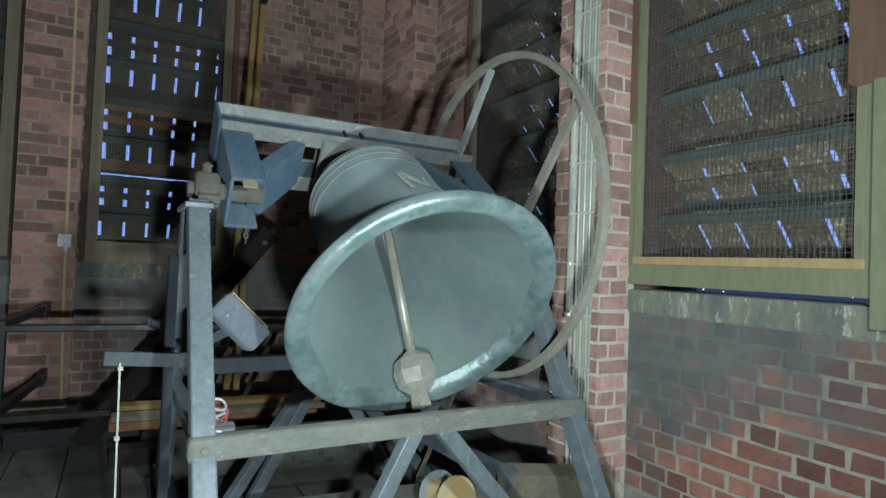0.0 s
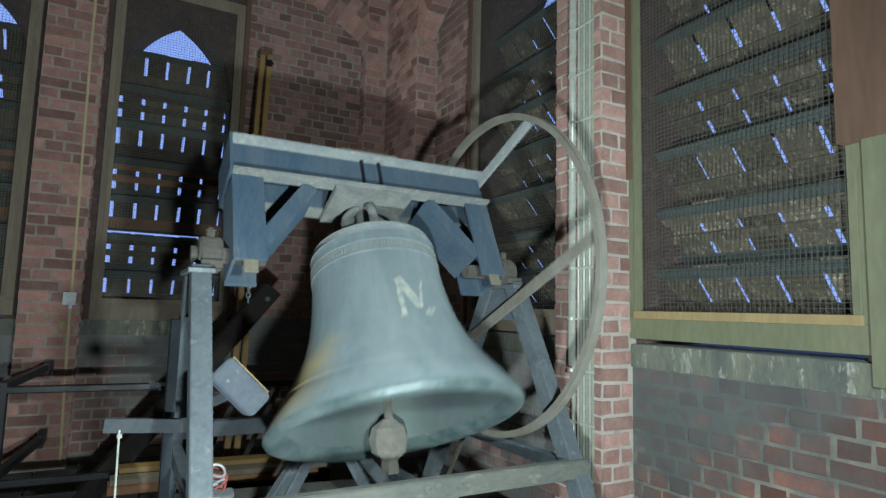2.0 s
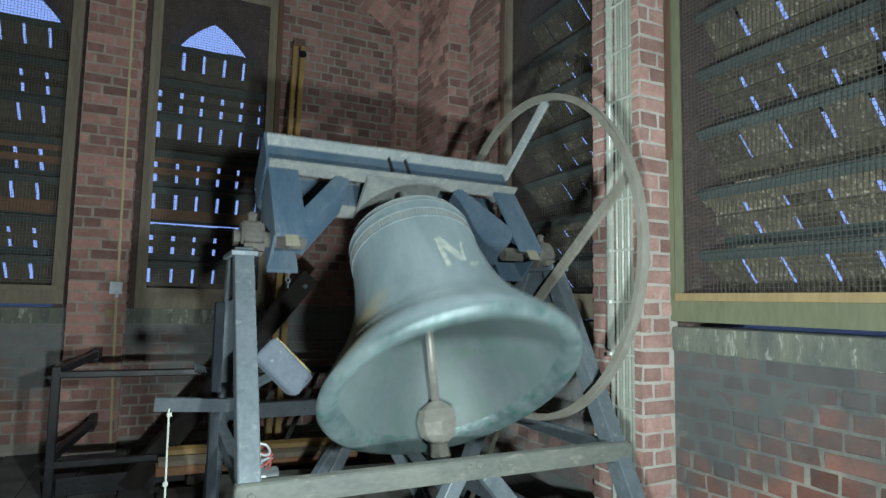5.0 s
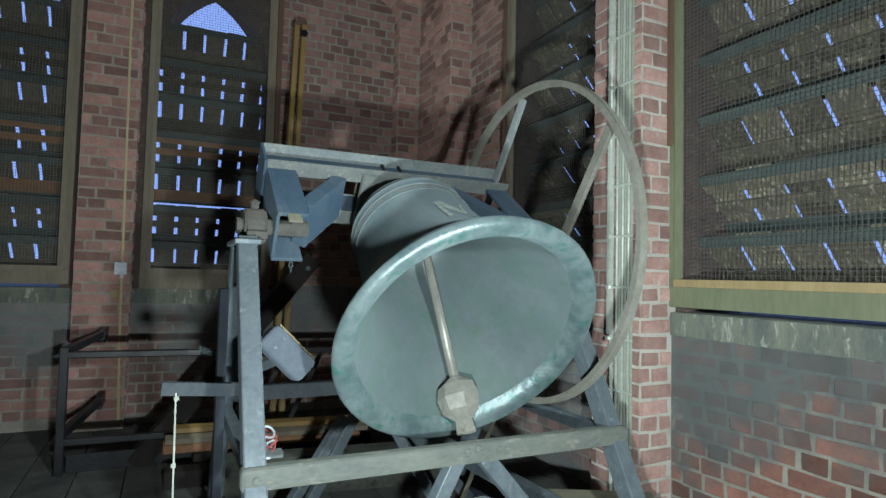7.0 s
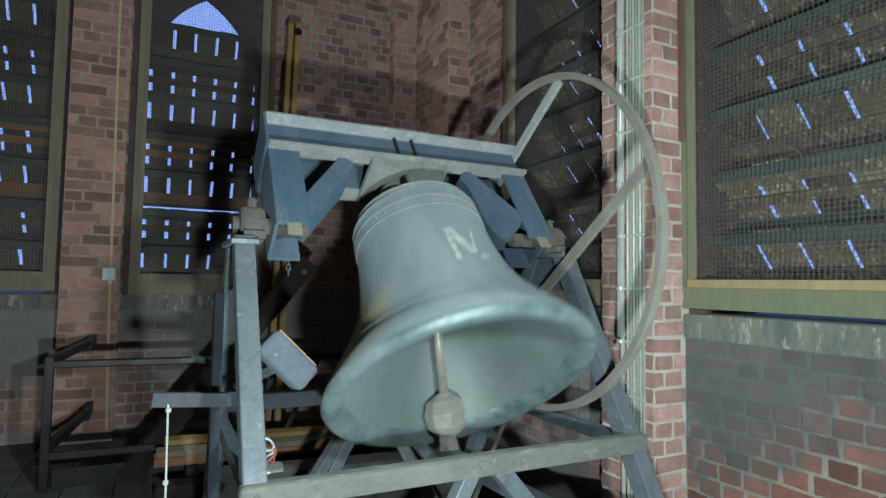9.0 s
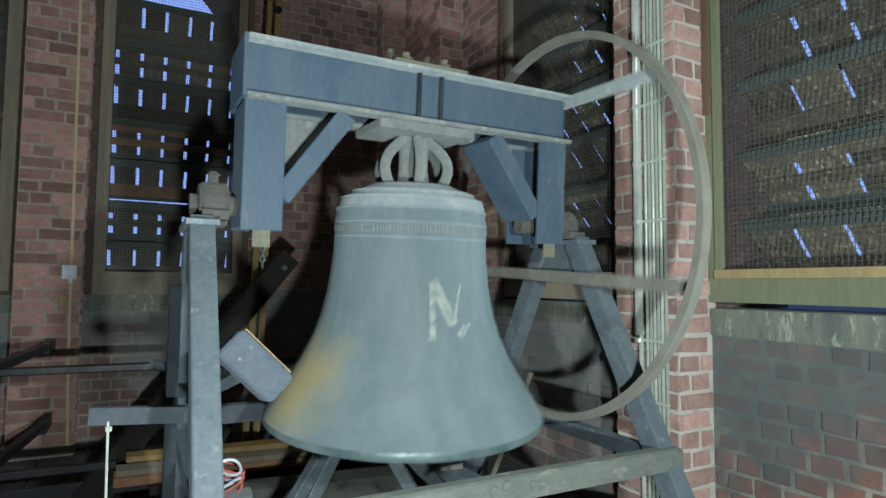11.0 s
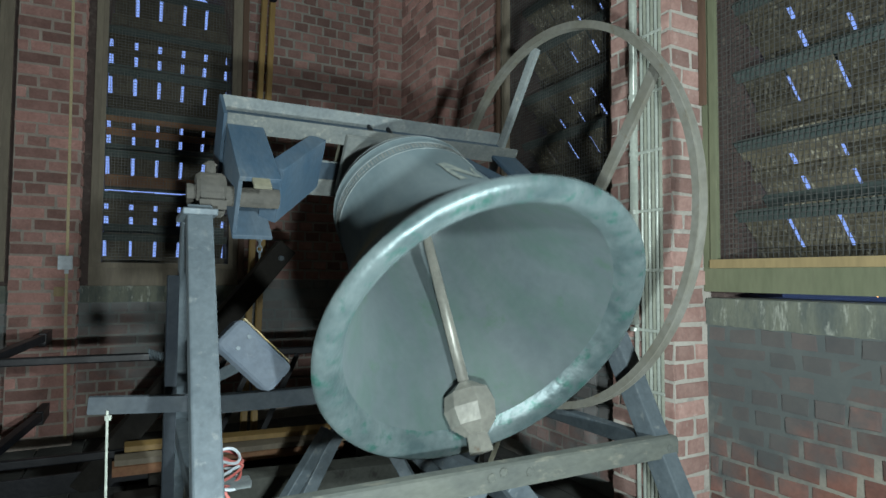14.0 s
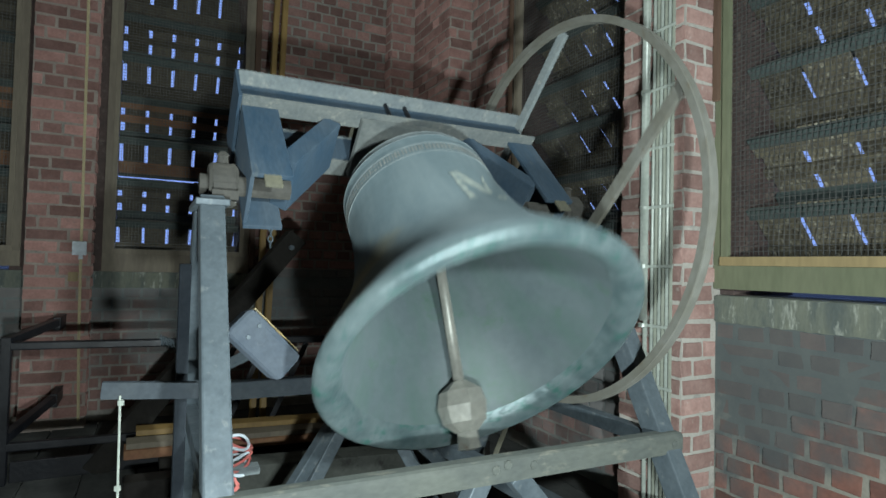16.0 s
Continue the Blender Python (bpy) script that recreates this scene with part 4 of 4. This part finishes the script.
# ---- ladder leaning in the window corner ----
ladder = thing("wooden_ladder", "yellow wooden pole ladder leaning on the wall", "ladder")
part("stile", bar((1.00, 4.75, 0.0), (1.155, 5.16, 3.22), 0.035, 0.06, 0.004, up=(0, 1, 0)), YELLOWWOOD, ladder)
part("stile", bar((1.06, 4.72, 0.0), (1.208, 5.13, 3.20), 0.035, 0.06, 0.004, up=(0, 1, 0)), YELLOWWOOD, ladder)
part("rubber_foot", new_box((1.13, 5.10, 3.20), (1.225, 5.16, 3.235), 0.006), BROWNWOOD, ladder)
part("pulley", moved(lathe([(0, -0.012), (0.028, -0.012), (0.024, 0), (0.028, 0.012), (0, 0.012)], 14), Matrix.Translation((1.20, 5.08, 3.12)) @ Matrix.Rotation(radians(90), 4, "X")), BLACKM, ladder)

# ---- boxes and cables on the walls ----
jb = thing("junction_box", "small white junction box on the brick pier", "junction box")
part("housing", new_box((-0.078, YP - 0.045, 1.125), (0.002, YP - 0.004, 1.215), 0.006), WHITE, jb)
part("gland", moved(lathe([(0, 0), (0.013, 0), (0.011, 0.025), (0, 0.025)], 10), Matrix.Translation((-0.03, YP - 0.025, 1.10))), WHITE, jb)
sw = thing("wall_switch", "small cream switch box on the brick pier", "switch")
part("housing", new_box((-0.095, YP - 0.03, 0.955), (-0.040, YP - 0.004, 1.015), 0.004), PINE, sw)
tagged(link_mesh("wall_cable", rod([(-0.05, YP - 0.012, 4.6), (-0.048, YP - 0.012, 2.9), (-0.03, YP - 0.012, 1.21)], 0.0085, 8), ROPE), "pale yellow cable running up the brick pier", "cable")
tagged(link_mesh("wall_cable", rod([(-0.03, YP - 0.012, 1.10), (-0.022, YP - 0.012, 0.6), (-0.006, YP - 0.012, 0.05)], 0.0085, 8), ROPE), "pale yellow cable running down to the floor", "cable")

conduits = thing("cable_run", "bright steel conduit and grey cables clipped up the brick pier", "cable run")
part("conduit", rod([(XP - 0.028, 2.642, 0.90), (XP - 0.028, 2.642, 4.6)], 0.017, 12), PIPE, conduits, "shiny steel conduit", smooth=True)
for i in range(6):
    y = 2.605 - 0.020 * i
    part("cable", rod([(XP - 0.016, y, 0.0), (XP - 0.016, y + 0.002, 1.6), (XP - 0.016, y, 4.6)], 0.007, 8), CABLEG if i % 2 else PIPE, conduits, smooth=True)
part("cable", rod([(XP - 0.016, 2.635, 0.0), (XP - 0.02, 2.64, 0.92)], 0.009, 8), PIPE, conduits, smooth=True)
for i in range(14):
    z = 0.378 + 0.2515 * i
    part("clip", new_box((XP - 0.028, 2.488, z - 0.006), (XP - 0.022, 2.625, z + 0.006), 0.002), PIPE, conduits)
    part("saddle", moved(lathe([(0.018, -0.008), (0.021, -0.008), (0.021, 0.008), (0.018, 0.008)], 12), Matrix.Translation((XP - 0.028, 2.642, z))), PIPE, conduits)

# boards fixed beside the near window
tagged(link_mesh("window_board", new_box((2.415, 1.16, 1.765), (2.466, 1.455, 4.2), 0.004), BROWNWOOD), "dark brown upright board fixed beside the window", "board")
tagged(link_mesh("window_board", new_box((2.456, 2.428, 1.83), (2.476, 2.456, 4.2), 0.004), BROWNWOOD), "narrow brown strip beside the window", "board")
tagged(link_mesh("window_board", new_box((1.035, 5.33, 1.06), (1.075, 5.395, 3.8), 0.004), BROWNWOOD), "dark brown upright strip beside the window", "board")
tagged(link_mesh("window_board", new_box((2.456, 4.002, 1.06), (2.476, 4.032, 3.8), 0.004), BROWNWOOD), "dark brown upright strip beside the window", "board")
tagged(link_mesh("side_panel", new_box((2.42, 1.13, 0.95), (2.474, 1.379, 1.765), 0.003), PLY), "olive green plywood panel beside the window", "panel")

# far town lights
for i in range(26):
    rr = random.Random(i)
    a = radians(rr.uniform(2, 75))
    d = rr.uniform(600, 1100)
    b = lathe([(0, -0.9), (0.9, 0), (0, 0.9)], 6)
    moved(b, Matrix.Translation((d * math.cos(a), d * math.sin(a), 1.1 - d * rr.uniform(0.0205, 0.0265))))
    tagged(link_mesh("street_lamp", b, LAMP if i % 3 else LAMPW), "distant orange street light in the dark town", "lamp", group="distant town lights")


# ---- brickwork: every brick proud of its joints ----
COURSE, LONG, SHORT, JOINT = 0.0765, 0.219, 0.102, 0.015
BRICK_MESH = {}


def brick_verts(a, b, z0, z1, w, d, c=0.006):
    """Corners of a brick face panel with worn edges: u a..b, z z0..z1, front at w, back at w + d."""
    front = [(a + c, w, z0 + c), (b - c, w, z0 + c), (b - c, w, z1 - c), (a + c, w, z1 - c)]
    mid = [(a, w + c, z0), (b, w + c, z0), (b, w + c, z1), (a, w + c, z1)]
    back = [(a, w + d, z0), (b, w + d, z0), (b, w + d, z1), (a, w + d, z1)]
    return front + mid + back


BRICK_FACES = [(0, 1, 2, 3)] + [(4 + i, 4 + (i + 1) % 4, (i + 1) % 4, i) for i in range(4)] + [(8 + i, 8 + (i + 1) % 4, 4 + (i + 1) % 4, 4 + i) for i in range(4)]


def shared_brick(length, variant, material, flip):
    key = (round(length, 3), variant, material.name, flip)
    if key not in BRICK_MESH:
        r = random.Random(hash((round(length * 1000), variant)) % 9999)
        me = bpy.data.meshes.new("brick")
        v = [(x + r.uniform(-0.004, 0.004), y + (r.uniform(-0.003, 0.003) if y < 0.01 else 0), z + r.uniform(-0.004, 0.004)) for x, y, z in brick_verts(0, length, 0, COURSE - JOINT, 0, 0.022)]
        me.from_pydata(v, [], [f[::-1] for f in BRICK_FACES] if flip else BRICK_FACES)
        me.materials.append(material)
        BRICK_MESH[key] = me
    return BRICK_MESH[key]


def bricks(parent, space, regions, w, seed, flip=False, niche=False, stone=None, most=290, near=None, headers=2, slack=0.0, coat=None):
    """Lay a bond over regions (u0, u1, z0, z1) of a wall face at depth w; the first ones in sorted order are parts, the rest one mass."""
    rnd = random.Random(seed)
    cells = []
    for u0, u1, z0, z1 in regions:
        i = math.ceil((z0 + 0.02) / COURSE)
        while (i + 1) * COURSE <= z1 + 0.03:
            z = i * COURSE
            u = u0 - (0.172 if i % 2 else 0.0) + (0.117 if i % 4 > 1 else 0) - 0.344
            k = 0
            while u < u1:
                n = (LONG if (rnd.random() < 0.16 if headers == 0 else k % headers == 0) else SHORT) + rnd.uniform(-slack, slack)
                a, b = max(u, u0), min(u + n, u1)
                if b - a > 0.03:
                    cells.append((a, b - a, z))
                u += n + JOINT + rnd.uniform(0, slack)
                k += 1
            i += 1
    if near:
        cells.sort(key=lambda c: (c[0] - near[0]) ** 2 + (c[2] - near[1]) ** 2)
    verts, faces = [], []
    for j, (a, n, z) in enumerate(cells):
        proud = rnd.uniform(0.003, 0.009)
        if coat and coat(a + n / 2, z) > 0.25 * rnd.random():
            proud = rnd.uniform(-0.0022, 0.0)
        if j < most:
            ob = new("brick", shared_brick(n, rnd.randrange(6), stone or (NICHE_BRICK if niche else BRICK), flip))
            ob.matrix_world = space @ Matrix.Translation((a, w - proud, z))
            ob.parent = parent
        else:
            o = len(verts)
            verts += [space @ Vector(p) for p in brick_verts(a, a + n, z, z + COURSE - JOINT, w - proud, 0.022)]
            faces += [[o + q for q in (f[::-1] if flip else f)] for f in BRICK_FACES]
    if verts:
        me = bpy.data.meshes.new("brickwork")
        me.from_pydata(verts, [], faces)
        me.materials.append(WALL_BRICK if niche else BRICK_MASS)
        ob = new("brickwork", me)
        ob.parent = parent
        tagged(ob, kind="stuff")


EASTFACE = Matrix(((0, -1, 0, 0), (1, 0, 0, 0), (0, 0, 1, 0), (0, 0, 0, 1)))   # faces that look to +x: u = y, w = -x

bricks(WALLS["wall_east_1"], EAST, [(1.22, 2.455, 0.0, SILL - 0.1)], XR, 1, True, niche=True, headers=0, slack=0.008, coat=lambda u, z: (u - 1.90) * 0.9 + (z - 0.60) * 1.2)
bricks(WALLS["pier_east_1"], EAST, [(2.465, 2.805, 0.0, 4.4)], XP, 2, True, stone=BRICK_PIER)
bricks(WALLS["pier_east_1"], NORTH, [(XP + 0.002, XR - 0.004, 0.0, 4.4)], 2.462, 3, stone=BRICK_PIER)
bricks(WALLS["wall_east_2"], EAST, [(2.82, 4.62, 0.0, SILL - 0.1), (4.07, 4.62, SILL - 0.1, 4.4)], XR, 4, True, niche=True, stone=WALL_BRICK, near=(3.2, 0.7), headers=0)
bricks(WALLS["pier_east_2"], EAST, [(0.2, 1.21, 0.0, 2.2)], XP + 0.15, 12, True)
bricks(WALLS["wall_north_1"], NORTH, [(0.035, 2.10, 0.0, SILL - 0.1), (1.08, 2.10, SILL - 0.1, 4.4)], YL, 5, False, niche=True, stone=WALL_BRICK, near=(1.4, 2.4), headers=0)
bricks(WALLS["wall_north_2"], NORTH, [(-1.5, -0.345, 0.0, SILL - 0.1)], YL, 6, False, niche=True, stone=WALL_BRICK)
bricks(WALLS["pier_north_1"], NORTH, [(-0.336, 0.026, 0.0, 4.4)], YP, 7)
bricks(WALLS["pier_north_1"], EASTFACE, [(YP + 0.004, YL - 0.004, 0.0, 4.4)], -0.028, 8, False)
bricks(WALLS["corner_north"], NORTH, [(2.105, XC - 0.004, 0.0, 4.4)], YC, 9)
bricks(WALLS["corner_north"], EAST, [(YC + 0.004, YL - 0.004, 0.0, 4.4)], 2.098, 10, True)
bricks(WALLS["corner_east"], EAST, [(4.625, YC - 0.006, 0.0, 4.4)], XC, 11, True)
bricks(WALLS["corner_east"], NORTH, [(XC + 0.004, XR - 0.004, 0.0, 4.4)], 4.616, 13)


def arch(parent, space, u0, u1, spring, rise, w, flip):
    """A segmental arch of bricks on edge from u0 to u1, proud of the window wall."""
    half = (u1 - u0) / 2
    r = (half * half + rise * rise) / (2 * rise)
    cu, cz = (u0 + u1) / 2, spring + rise - r
    span = math.asin(half / r)
    n = int(2 * span * r / 0.078)
    body = bmesh.new()
    for i in range(n):
        a0 = -span + 2 * span * i / n
        a1 = -span + 2 * span * (i + 1) / n
        prev = [(r + 0.004, a0), (r + 0.27, a0), (r + 0.27, a1), (r + 0.004, a1)]
        v = [body.verts.new(space @ Vector((cu + q * math.sin(a), w + dd, cz + q * math.cos(a)))) for dd in (0.006, 0.16) for q, a in prev]
        for f in ((0, 1, 2, 3), (4, 7, 6, 5), (0, 4, 5, 1), (1, 5, 6, 2), (2, 6, 7, 3), (3, 7, 4, 0)):
            body.faces.new([v[k] for k in f])
        for ring, (q0, q1) in enumerate(((r, r + 0.122), (r + 0.134, r + 0.26))):
            g = 0.006 / r
            bm = bmesh.new()
            pts = [(q0, a0 + g), (q1, a0 + g), (q1, a1 - g), (q0, a1 - g)]
            v = [bm.verts.new(space @ Vector((cu + q * math.sin(a), w + dd, cz + q * math.cos(a)))) for dd in (-0.004, 0.15) for q, a in pts]
            for f in ((0, 1, 2, 3), (4, 7, 6, 5), (0, 4, 5, 1), (1, 5, 6, 2), (2, 6, 7, 3), (3, 7, 4, 0)):
                bm.faces.new([v[k] for k in f])
            part("brick", bm, BRICK, parent)
    ob = part("arch_core", body, MORTAR, parent)
    return ob


arch(WALLS["wall_north_1"], NORTH, 0.20, 2.10, 3.60, 0.36, YC, False)
arch(WALLS["wall_east_2"], EAST, 2.85, 4.62, 3.44, 0.36, XC, True)


# ---- the swing ----
PERIOD, PEAK, SWING, REST = 2.3025, 12.765, 53.1, -2.1


def swing(t):
    return REST + SWING * math.cos(math.tau * (t - PEAK) / PERIOD)


def motions():
    rows, claps = [], []
    n = 160
    for i in range(n + 1):
        t = 16.0 * i / n
        rows.append((t, pose(*PIVOT, swing(t), 0, 0)))
        claps.append((t, pose(0.05, 0, 0.04, 26 * math.tanh(-swing(t - 0.06) / 18), -1.5, 0)))
    walk(bell, rows)
    walk(clapper, claps)


motions()
